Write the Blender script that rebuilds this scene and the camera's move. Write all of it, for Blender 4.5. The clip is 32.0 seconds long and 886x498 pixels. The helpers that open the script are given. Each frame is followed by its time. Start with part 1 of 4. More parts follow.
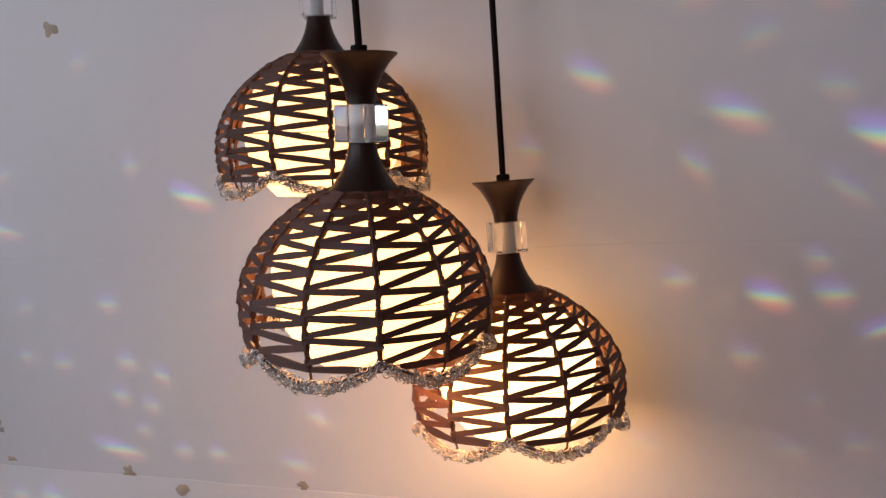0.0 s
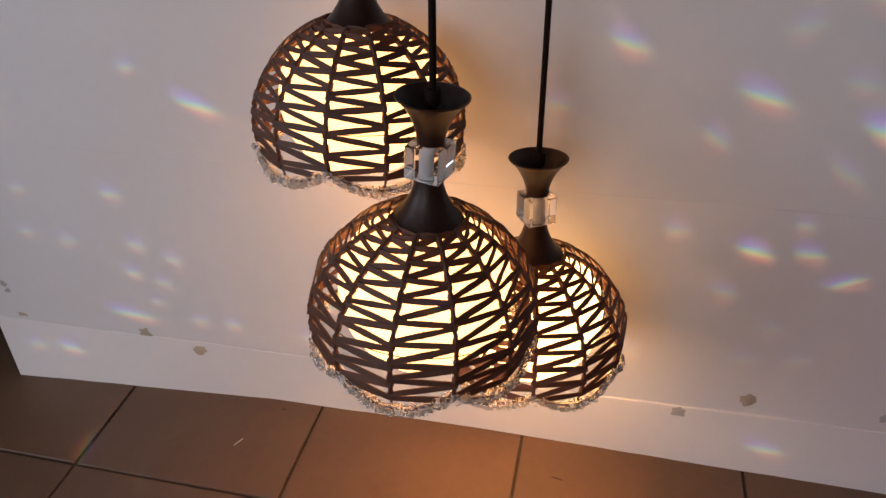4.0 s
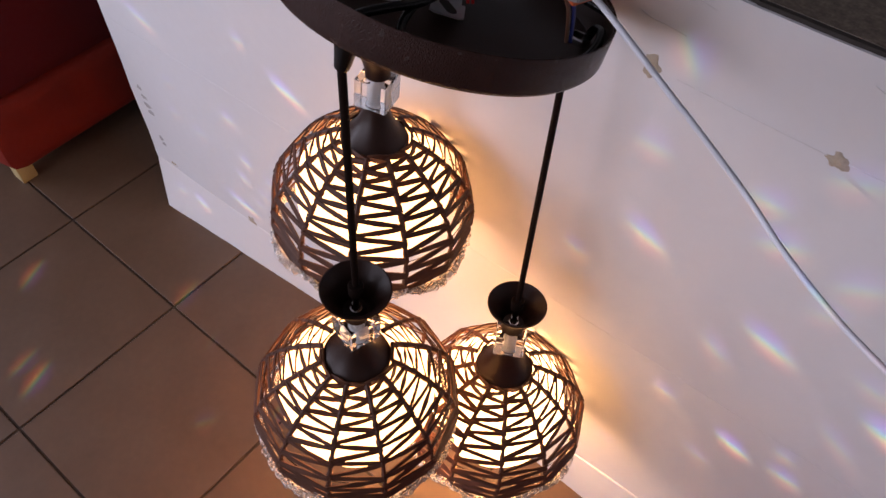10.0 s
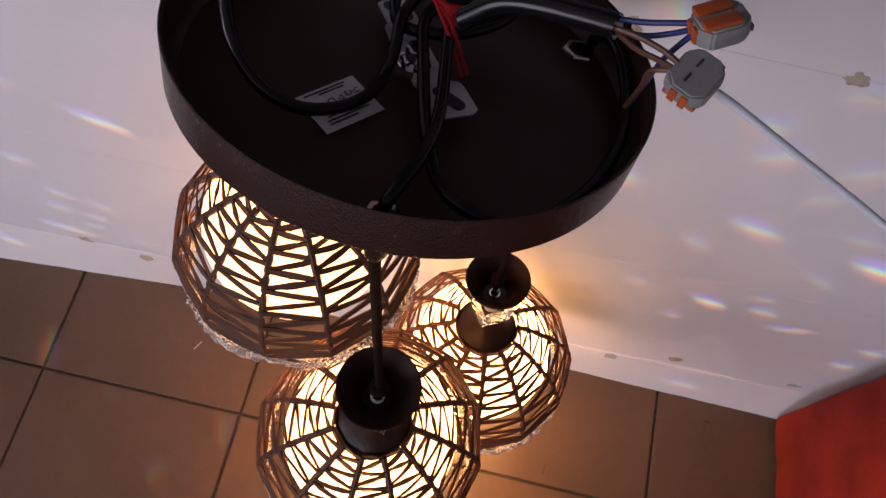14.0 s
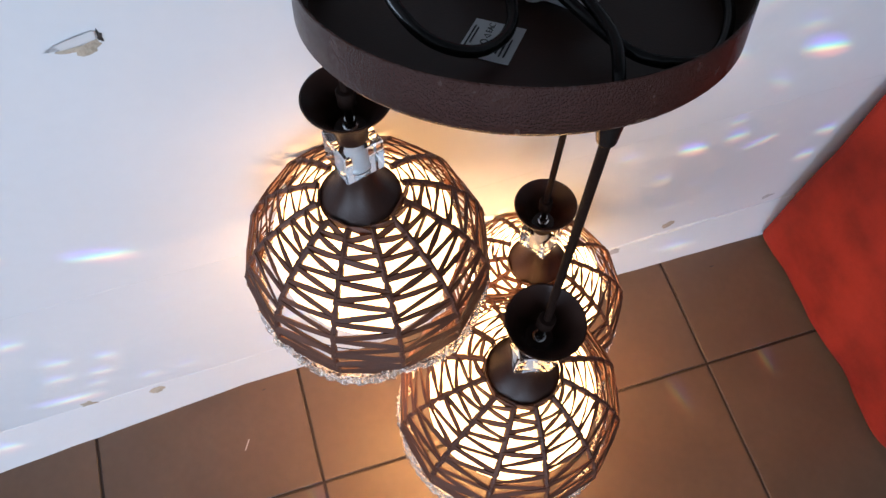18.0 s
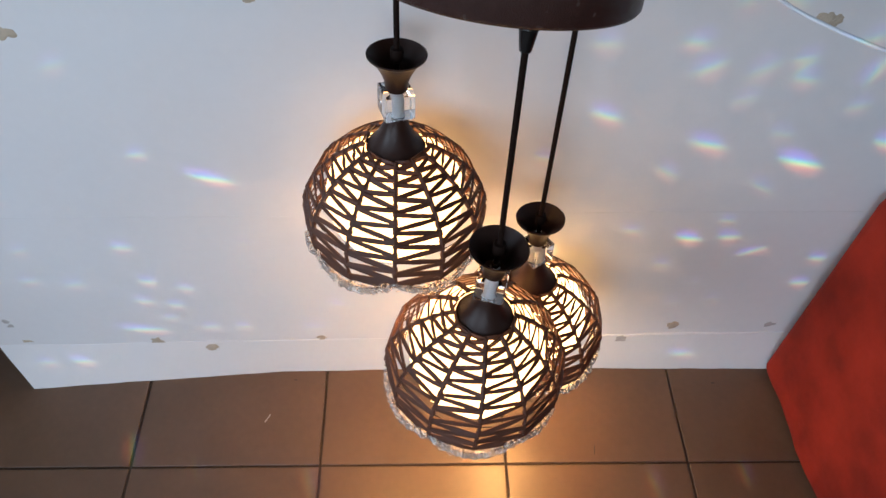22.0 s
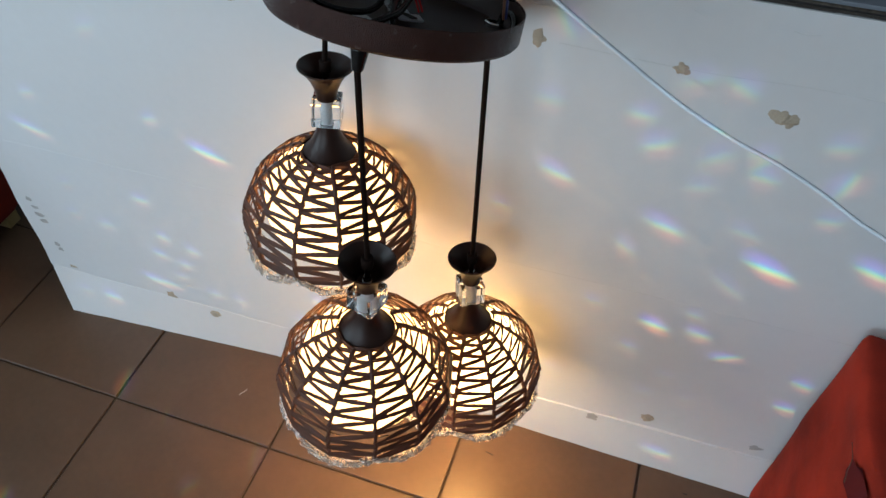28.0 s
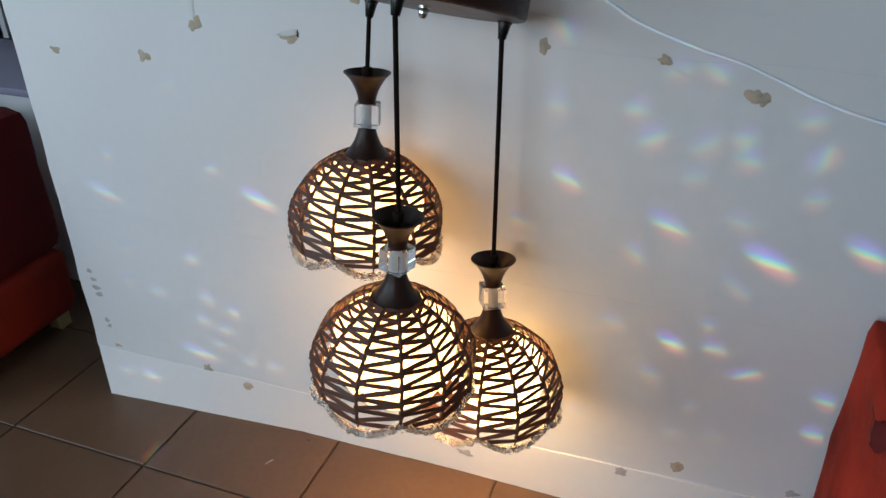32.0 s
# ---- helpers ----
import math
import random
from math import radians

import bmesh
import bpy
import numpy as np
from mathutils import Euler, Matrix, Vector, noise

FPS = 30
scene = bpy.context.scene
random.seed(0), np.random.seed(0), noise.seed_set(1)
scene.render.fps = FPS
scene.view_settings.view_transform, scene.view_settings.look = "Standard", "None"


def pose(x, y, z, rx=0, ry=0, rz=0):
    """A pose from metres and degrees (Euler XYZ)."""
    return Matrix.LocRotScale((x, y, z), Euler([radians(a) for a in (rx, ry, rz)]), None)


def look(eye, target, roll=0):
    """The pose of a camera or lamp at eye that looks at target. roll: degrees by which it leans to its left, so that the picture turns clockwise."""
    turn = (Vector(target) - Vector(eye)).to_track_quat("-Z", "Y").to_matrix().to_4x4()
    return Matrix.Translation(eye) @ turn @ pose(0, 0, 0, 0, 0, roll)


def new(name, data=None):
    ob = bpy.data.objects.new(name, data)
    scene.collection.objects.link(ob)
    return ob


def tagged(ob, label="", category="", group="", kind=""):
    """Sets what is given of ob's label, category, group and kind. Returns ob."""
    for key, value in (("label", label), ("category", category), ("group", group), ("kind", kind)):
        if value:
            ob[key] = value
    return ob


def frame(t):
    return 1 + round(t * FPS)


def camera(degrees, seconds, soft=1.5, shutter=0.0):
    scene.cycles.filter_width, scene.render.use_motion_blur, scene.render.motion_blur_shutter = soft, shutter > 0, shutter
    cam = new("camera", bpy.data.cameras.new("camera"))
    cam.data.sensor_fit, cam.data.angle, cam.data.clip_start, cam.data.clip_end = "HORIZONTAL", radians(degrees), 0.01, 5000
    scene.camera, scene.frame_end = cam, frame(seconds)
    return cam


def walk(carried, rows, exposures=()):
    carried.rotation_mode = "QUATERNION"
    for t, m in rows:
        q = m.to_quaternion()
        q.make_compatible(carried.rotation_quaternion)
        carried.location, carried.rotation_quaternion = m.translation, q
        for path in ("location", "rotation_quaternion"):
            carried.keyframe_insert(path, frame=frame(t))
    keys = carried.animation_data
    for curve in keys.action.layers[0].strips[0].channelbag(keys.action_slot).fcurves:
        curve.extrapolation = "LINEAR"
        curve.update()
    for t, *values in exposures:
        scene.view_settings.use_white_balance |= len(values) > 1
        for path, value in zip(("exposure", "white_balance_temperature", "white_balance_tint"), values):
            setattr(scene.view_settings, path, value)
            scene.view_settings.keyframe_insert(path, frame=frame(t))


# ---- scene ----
cam = camera(60.7, 32.0)
PATH = [
    (0, (0.008, 0.018, 0.621), (-0.597, 1.889, 0.254), -4.7),
    (0.5, (0.002, 0.017, 0.621), (-0.593, 1.89, 0.249), -4.3),
    (1, (-0.01, 0.022, 0.624), (-0.601, 1.894, 0.243), -4.0),
    (1.5, (-0.025, 0.021, 0.626), (-0.602, 1.898, 0.246), -3.3),
    (2, (-0.036, 0.024, 0.627), (-0.585, 1.908, 0.236), -2.8),
    (2.5, (-0.054, 0.022, 0.628), (-0.567, 1.911, 0.219), -2.5),
    (4.5, (-0.147, 0.057, 1.041), (-0.418, 1.561, -0.249), 0.4),
    (5, (-0.158, 0.049, 1.107), (-0.395, 1.516, -0.231), 1.5),
    (5.5, (-0.123, 0.08, 1.176), (-0.42, 1.463, -0.238), 1.2),
    (6, (-0.092, 0.081, 1.203), (-0.462, 1.428, -0.229), 2.8),
    (6.5, (-0.03, 0.139, 1.228), (-0.533, 1.396, -0.243), 0.8),
    (7, (-0.043, 0.171, 1.251), (-0.558, 1.417, -0.227), 1.9),
    (7.5, (-0.067, 0.202, 1.261), (-0.539, 1.418, -0.255), 4.2),
    (8, (-0.038, 0.252, 1.261), (-0.577, 1.417, -0.273), 4.4),
    (8.5, (-0.002, 0.309, 1.254), (-0.619, 1.404, -0.302), 4.0),
    (9, (0.021, 0.341, 1.253), (-0.638, 1.39, -0.318), 3.4),
    (9.5, (0.038, 0.367, 1.251), (-0.66, 1.373, -0.33), 2.3),
    (10, (0.04, 0.386, 1.249), (-0.693, 1.357, -0.338), 1.9),
    (10.5, (0.031, 0.387, 1.244), (-0.711, 1.345, -0.347), 2.5),
    (11, (0.004, 0.389, 1.245), (-0.705, 1.359, -0.353), 3.8),
    (11.5, (-0.066, 0.399, 1.246), (-0.608, 1.431, -0.379), 5.7),
    (12, (-0.144, 0.404, 1.248), (-0.455, 1.491, -0.401), 7.7),
    (12.5, (-0.165, 0.433, 1.245), (-0.37, 1.475, -0.45), 8.3),
    (13, (-0.167, 0.477, 1.253), (-0.37, 1.399, -0.51), 7.0),
    (13.5, (-0.192, 0.506, 1.263), (-0.314, 1.341, -0.55), 8.1),
    (15.5, (-0.261, 0.569, 1.255), (-0.211, 1.275, -0.615), 5.6),
    (15.6, (-0.265, 0.567, 1.256), (-0.208, 1.274, -0.614), 5.6),
    (16, (-0.305, 0.569, 1.255), (-0.174, 1.292, -0.605), 5.7),
    (16.5, (-0.352, 0.571, 1.254), (-0.106, 1.284, -0.598), 6.2),
    (16.6, (-0.356, 0.57, 1.256), (-0.092, 1.278, -0.595), 6.5),
    (17, (-0.381, 0.551, 1.255), (-0.047, 1.262, -0.584), 6.4),
    (17.4, (-0.399, 0.522, 1.256), (-0.073, 1.267, -0.572), 4.5),
    (17.5, (-0.402, 0.523, 1.251), (-0.072, 1.261, -0.578), 4.1),
    (18, (-0.412, 0.486, 1.252), (-0.118, 1.276, -0.562), 2.4),
    (18.5, (-0.415, 0.405, 1.263), (-0.164, 1.274, -0.52), 2.4),
    (19, (-0.373, 0.355, 1.268), (-0.219, 1.298, -0.488), 0.5),
    (19.5, (-0.341, 0.282, 1.277), (-0.282, 1.353, -0.411), -0.3),
    (20, (-0.345, 0.248, 1.288), (-0.308, 1.367, -0.369), 0.7),
    (20.5, (-0.38, 0.223, 1.295), (-0.253, 1.378, -0.333), 2.8),
    (21, (-0.422, 0.2, 1.303), (-0.238, 1.383, -0.3), 3.0),
    (21.5, (-0.419, 0.167, 1.302), (-0.211, 1.386, -0.27), 3.8),
    (22, (-0.364, 0.131, 1.308), (-0.258, 1.395, -0.238), 3.0),
    (22.5, (-0.277, 0.11, 1.319), (-0.34, 1.408, -0.201), 1.8),
    (23, (-0.211, 0.087, 1.316), (-0.385, 1.385, -0.197), 1.1),
    (23.5, (-0.208, 0.11, 1.315), (-0.332, 1.416, -0.194), 1.8),
    (24, (-0.186, 0.12, 1.317), (-0.305, 1.431, -0.189), 1.9),
    (24.5, (-0.105, 0.116, 1.312), (-0.377, 1.416, -0.183), 2.2),
    (25, (-0.04, 0.112, 1.318), (-0.446, 1.4, -0.157), 0.8),
    (25.5, (0.009, 0.117, 1.319), (-0.485, 1.374, -0.157), 0.0),
    (26, (0.035, 0.116, 1.318), (-0.484, 1.379, -0.143), 0.2),
    (26.5, (0.044, 0.12, 1.319), (-0.474, 1.391, -0.135), -0.2),
    (28.5, (-0.029, 0.129, 1.308), (-0.386, 1.435, -0.165), 1.9),
    (29, (0.005, 0.101, 1.29), (-0.442, 1.441, -0.125), 2.3),
    (29.5, (0.03, 0.082, 1.254), (-0.44, 1.512, -0.062), 2.8),
    (30, (-0.012, 0.044, 1.198), (-0.43, 1.549, -0.051), 1.0),
    (30.5, (-0.026, 0.009, 1.149), (-0.413, 1.556, -0.059), 1.3),
    (31, (0.003, -0.038, 1.129), (-0.463, 1.553, 0.011), 0.0),
    (31.5, (0.049, -0.098, 1.113), (-0.49, 1.532, 0.089), -0.1),
    (32, (0.079, -0.147, 1.103), (-0.497, 1.506, 0.136), -0.4),
]
EXPOSURES = [
    (0.0, -0.695, 6950, 22), (2.5, -0.675, 6950, 22), (4.5, -0.675, 7350, 22), (5.0, -0.655, 7350, 20), (6.0, -0.485, 6900, 34), (7.0, -0.355, 6850, 24), (8.0, -0.255, 6900, 18), (9.0, -0.105, 6850, 24), (10.0, -0.055, 6800, 30), (11.0, -0.055, 6850, 24),
    (12.0, -0.215, 7050, 27), (13.0, -0.275, 7050, 31), (13.5, -0.295, 7000, 31), (15.5, 0.095, 6450, 22), (17.0, 0.345, 5950, 13), (18.0, 0.375, 5850, 11), (19.0, 0.165, 5850, 9), (20.0, 0.015, 5950, 10), (21.0, -0.015, 6000, 8), (23.0, -0.055, 6050, 8),
    (25.0, -0.085, 6000, 4), (26.0, -0.025, 5950, -2), (28.5, -0.095, 6000, 0), (30.0, -0.155, 6000, 1), (32.0, -0.255, 6050, 1),
]
walk(cam, [(t, look(eye, target, roll)) for t, eye, target, roll in PATH], EXPOSURES)

# ---- daylight, lamps and exposure ----
ROOM_X0, ROOM_X1, ROOM_Y0, ROOM_Y1, ROOM_H = -3.4, 2.3, -2.6, 3.0, 2.75

world = bpy.data.worlds.new("sky")
scene.world = world
world.use_nodes = True
sky = world.node_tree.nodes.new("ShaderNodeTexSky")
sky.sky_type, sky.sun_disc = "NISHITA", False
sky.sun_elevation, sky.sun_rotation = radians(38), radians(160)
world.node_tree.nodes["Background"].inputs["Strength"].default_value = 0.1
world.node_tree.links.new(sky.outputs[0], world.node_tree.nodes["Background"].inputs["Color"])


def area_lamp(name, m, size_x, size_y, power, color):
    lamp = bpy.data.lights.new(name, "AREA")
    lamp.shape, lamp.size, lamp.size_y, lamp.energy, lamp.color = "RECTANGLE", size_x, size_y, power, color
    ob = new(name, lamp)
    ob.matrix_world = m
    return ob


# sky light coming in through the two shop windows
area_lamp("west_window_daylight", look((ROOM_X0 + 0.06, -1.15, 1.55), (0.0, 0.0, 1.0)), 2.1, 1.5, 58.0, (0.78, 0.90, 1.03))
area_lamp("south_window_daylight", look((-1.35, ROOM_Y0 + 0.06, 1.55), (-0.6, 0.9, 0.8)), 1.4, 1.4, 36.0, (0.79, 0.90, 1.03))

# sunlight split into small spectra by cut glass hanging in the room
PRISM = look((0.25, -2.3, 2.15), (-0.25, 0.9, 0.45))
prism = bpy.data.lights.new("prism_light", "SPOT")
prism.energy, prism.spot_size, prism.spot_blend, prism.shadow_soft_size = 440.0, radians(70), 0.05, 0.0
new("prism_light", prism).matrix_world = PRISM
prism.use_nodes = True
ptree = prism.node_tree
pn, pl = ptree.nodes, ptree.links
pcoord = pn.new("ShaderNodeTexCoord")
psep = pn.new("ShaderNodeSeparateXYZ")
pl.new(pcoord.outputs["Normal"], psep.inputs[0])


def pmath(op, a, b, clamp=False):
    node = pn.new("ShaderNodeMath")
    node.operation, node.use_clamp = op, clamp
    for slot, value in ((0, a), (1, b)):
        if isinstance(value, (int, float)):
            node.inputs[slot].default_value = value
        else:
            pl.new(value, node.inputs[slot])
    return node.outputs[0]


pxyz = pn.new("ShaderNodeCombineXYZ")
pl.new(pmath("DIVIDE", psep.outputs[0], psep.outputs[2]), pxyz.inputs[0])
pl.new(pmath("DIVIDE", psep.outputs[1], psep.outputs[2]), pxyz.inputs[1])
fleck_sum = {"w": None, "t": None}


def fleck(blue_end, red_end, width, strength):
    """One spectrum on the wall or floor, from its blue end to its red end."""
    inv = PRISM.inverted()
    a, b = inv @ Vector(blue_end), inv @ Vector(red_end)
    far = -(a.z + b.z) / 2
    a, b = Vector((a.x / a.z, a.y / a.z)), Vector((b.x / b.z, b.y / b.z))
    mid, way = (a + b) / 2, b - a
    m = pn.new("ShaderNodeMapping")
    m.vector_type = "TEXTURE"
    m.inputs["Location"].default_value = (mid.x, mid.y, 0)
    m.inputs["Rotation"].default_value = (0, 0, math.atan2(way.y, way.x))
    m.inputs["Scale"].default_value = (way.length * 0.56 + 0.008 / far, width * 1.4 / far, 1)
    pl.new(pxyz.outputs[0], m.inputs[0])
    dot = pn.new("ShaderNodeVectorMath")
    dot.operation = "DOT_PRODUCT"
    pl.new(m.outputs[0], dot.inputs[0])
    pl.new(m.outputs[0], dot.inputs[1])
    soft = pmath("SUBTRACT", 1.0, dot.outputs["Value"], True)
    w = pmath("MULTIPLY", pmath("MULTIPLY", soft, soft), 0.9 * strength ** 0.72)
    sx = pn.new("ShaderNodeSeparateXYZ")
    pl.new(m.outputs[0], sx.inputs[0])
    t = pmath("MULTIPLY", pmath("SUBTRACT", pmath("MULTIPLY", sx.outputs[0], 0.62), pmath("MULTIPLY", sx.outputs[1], 0.74)), w)
    fleck_sum["w"] = w if fleck_sum["w"] is None else pmath("ADD", fleck_sum["w"], w)
    fleck_sum["t"] = t if fleck_sum["t"] is None else pmath("ADD", fleck_sum["t"], t)


def wall_fleck(x, z, dx, dz, width, strength):
    """A spectrum round (x, z) on the half wall."""
    fleck((x - dx / 2, 0.90, z - dz / 2), (x + dx / 2, 0.90, z + dz / 2), width, strength)


wall_fleck(-0.98, 0.496, 0.08, -0.036, 0.012, 0.55)
wall_fleck(-0.952, 0.577, 0.02, -0.012, 0.014, 0.3)
wall_fleck(-0.725, 0.578, 0.02, -0.015, 0.014, 0.35)
wall_fleck(-0.804, 0.379, 0.028, -0.024, 0.016, 0.45)
wall_fleck(-0.96, 0.374, 0.02, -0.015, 0.016, 0.25)
wall_fleck(-0.635, 0.531, 0.07, -0.04, 0.014, 1.15)
wall_fleck(-0.785, 0.29, 0.024, -0.028, 0.015, 0.5)
wall_fleck(-0.728, 0.27, 0.024, -0.028, 0.014, 0.5)
wall_fleck(-0.805, 0.235, 0.028, -0.026, 0.014, 0.5)
wall_fleck(-0.755, 0.222, 0.024, -0.024, 0.014, 0.45)
wall_fleck(-0.905, 0.285, 0.03, -0.02, 0.015, 0.3)
wall_fleck(-0.828, 0.148, 0.1, -0.03, 0.013, 1)
wall_fleck(-0.775, 0.182, 0.022, -0.016, 0.012, 0.35)
wall_fleck(-0.708, 0.152, 0.03, -0.016, 0.013, 0.5)
wall_fleck(-0.65, 0.152, 0.03, -0.02, 0.013, 0.6)
wall_fleck(-0.478, 0.214, 0.03, -0.034, 0.013, 0.8)
wall_fleck(-0.52, 0.142, 0.05, -0.032, 0.014, 0.6)
wall_fleck(-0.965, 0.056, 0.045, -0.03, 0.014, 0.7)
wall_fleck(-1.03, 0.055, 0.03, -0.02, 0.013, 0.4)
wall_fleck(-0.785, 0.727, 0.02, -0.015, 0.02, 0.131)
wall_fleck(-0.3, 0.318, 0.026, -0.03, 0.014, 0.55)
wall_fleck(-0.16, 0.566, 0.024, -0.026, 0.015, 0.3)
wall_fleck(-0.088, 0.645, 0.045, -0.04, 0.016, 0.6)
wall_fleck(-0.11, 0.76, 0.032, -0.028, 0.02, 0.158)
wall_fleck(-0.104, 0.864, -0.005, -0.04, 0.022, 0.184)
wall_fleck(0.001, 0.763, 0.018, -0.026, 0.022, 0.236)
wall_fleck(0.028, 0.724, 0.045, -0.012, 0.022, 0.262)
wall_fleck(0.1, 0.722, 0.04, -0.012, 0.025, 0.131)
wall_fleck(0.148, 0.738, 0.022, -0.02, 0.02, 0.184)
wall_fleck(0.16, 0.706, 0.027, -0.03, 0.02, 0.21)
wall_fleck(0.25, 0.72, 0.036, 0.038, 0.02, 0.236)
wall_fleck(0.052, 0.822, 0.03, -0.02, 0.024, 0.131)
wall_fleck(0.226, 0.77, 0.03, -0.02, 0.022, 0.131)
wall_fleck(0.1, 0.824, 0.02, -0.04, 0.022, 0.158)
wall_fleck(0.092, 0.672, 0.024, -0.02, 0.022, 0.105)
wall_fleck(0.024, 0.538, 0.026, -0.042, 0.015, 0.28)
wall_fleck(0.067, 0.592, 0.065, -0.044, 0.017, 0.6)
wall_fleck(0.165, 0.612, 0.04, -0.03, 0.016, 0.12)
wall_fleck(0.214, 0.556, 0.08, -0.048, 0.017, 1.25)
wall_fleck(0.175, 0.505, 0.05, -0.055, 0.014, 0.15)
wall_fleck(0.335, 0.59, 0.06, -0.044, 0.017, 0.8)
wall_fleck(0.253, 0.66, 0.025, -0.02, 0.02, 0.131)
wall_fleck(0, 0.407, 0.032, -0.024, 0.015, 0.4)
wall_fleck(0.098, 0.387, 0.046, -0.032, 0.015, 1.1)
wall_fleck(0.163, 0.39, 0.04, -0.025, 0.016, 0.5)
wall_fleck(0.148, 0.43, 0.02, -0.02, 0.014, 0.25)
wall_fleck(0.072, 0.318, 0.03, -0.028, 0.016, 0.28)
wall_fleck(0.215, 0.352, 0.055, 0.008, 0.012, 0.65)
wall_fleck(0.338, 0.33, 0.04, -0.03, 0.016, 0.5)
wall_fleck(0.333, 0.262, 0.036, -0.022, 0.016, 0.6)
wall_fleck(0.144, 0.266, 0.02, -0.016, 0.014, 0.12)
wall_fleck(0.12, 0.205, 0.04, -0.02, 0.016, 0.15)
wall_fleck(0.19, 0.215, 0.03, -0.02, 0.016, 0.12)
wall_fleck(0.18, 0.04, 0.075, -0.03, 0.016, 0.55)
wall_fleck(-0.04, 0.202, 0.034, -0.03, 0.016, 0.45)
wall_fleck(-0.613, 0.385, 0.022, -0.02, 0.013, 0.22)
wall_fleck(-0.975, 0.295, 0.026, -0.016, 0.014, 0.3)
fleck((-0.915, 0.476, 0), (-0.925, 0.420, 0), 0.022, 5.5)
fleck((-1.128, 0.605, 0), (-1.132, 0.550, 0), 0.022, 4.5)
fleck((-0.960, 0.478, 0), (-0.975, 0.425, 0), 0.018, 3.0)
fleck((-0.848, 0.765, 0), (-0.864, 0.715, 0), 0.020, 3.5)
fleck((-0.530, 0.698, 0), (-0.542, 0.648, 0), 0.020, 3.2)
fleck((-0.735, 0.718, 0), (-0.741, 0.682, 0), 0.016, 1.2)
fleck((0.088, 0.682, 0), (0.080, 0.622, 0), 0.020, 2.2)
fleck((0.262, 0.690, 0), (0.248, 0.642, 0), 0.018, 1.5)
fleck((-0.640, 0.582, 0), (-0.602, 0.588, 0), 0.015, 1.8)
ramp = pn.new("ShaderNodeValToRGB")
ramp.color_ramp.elements[0].position, ramp.color_ramp.elements[0].color = 0.12, (0.25, 0.1, 0.9, 1)
ramp.color_ramp.elements[1].position, ramp.color_ramp.elements[1].color = 0.9, (1.0, 0.22, 0.08, 1)
for at_, col_ in ((0.3, (0.15, 0.3, 1.0, 1)), (0.45, (0.1, 0.85, 0.85, 1)), (0.56, (0.35, 1.0, 0.3, 1)), (0.68, (1.0, 0.95, 0.25, 1)), (0.8, (1.0, 0.55, 0.15, 1))):
    ramp.color_ramp.elements.new(at_).color = col_
pratio = pmath("DIVIDE", fleck_sum["t"], pmath("ADD", fleck_sum["w"], 0.0001))
pl.new(pmath("ADD", pmath("MULTIPLY", pratio, 1.2), 0.5), ramp.inputs[0])
pemit = pn["Emission"]
pl.new(ramp.outputs[0], pemit.inputs["Color"])
pl.new(fleck_sum["w"], pemit.inputs["Strength"])


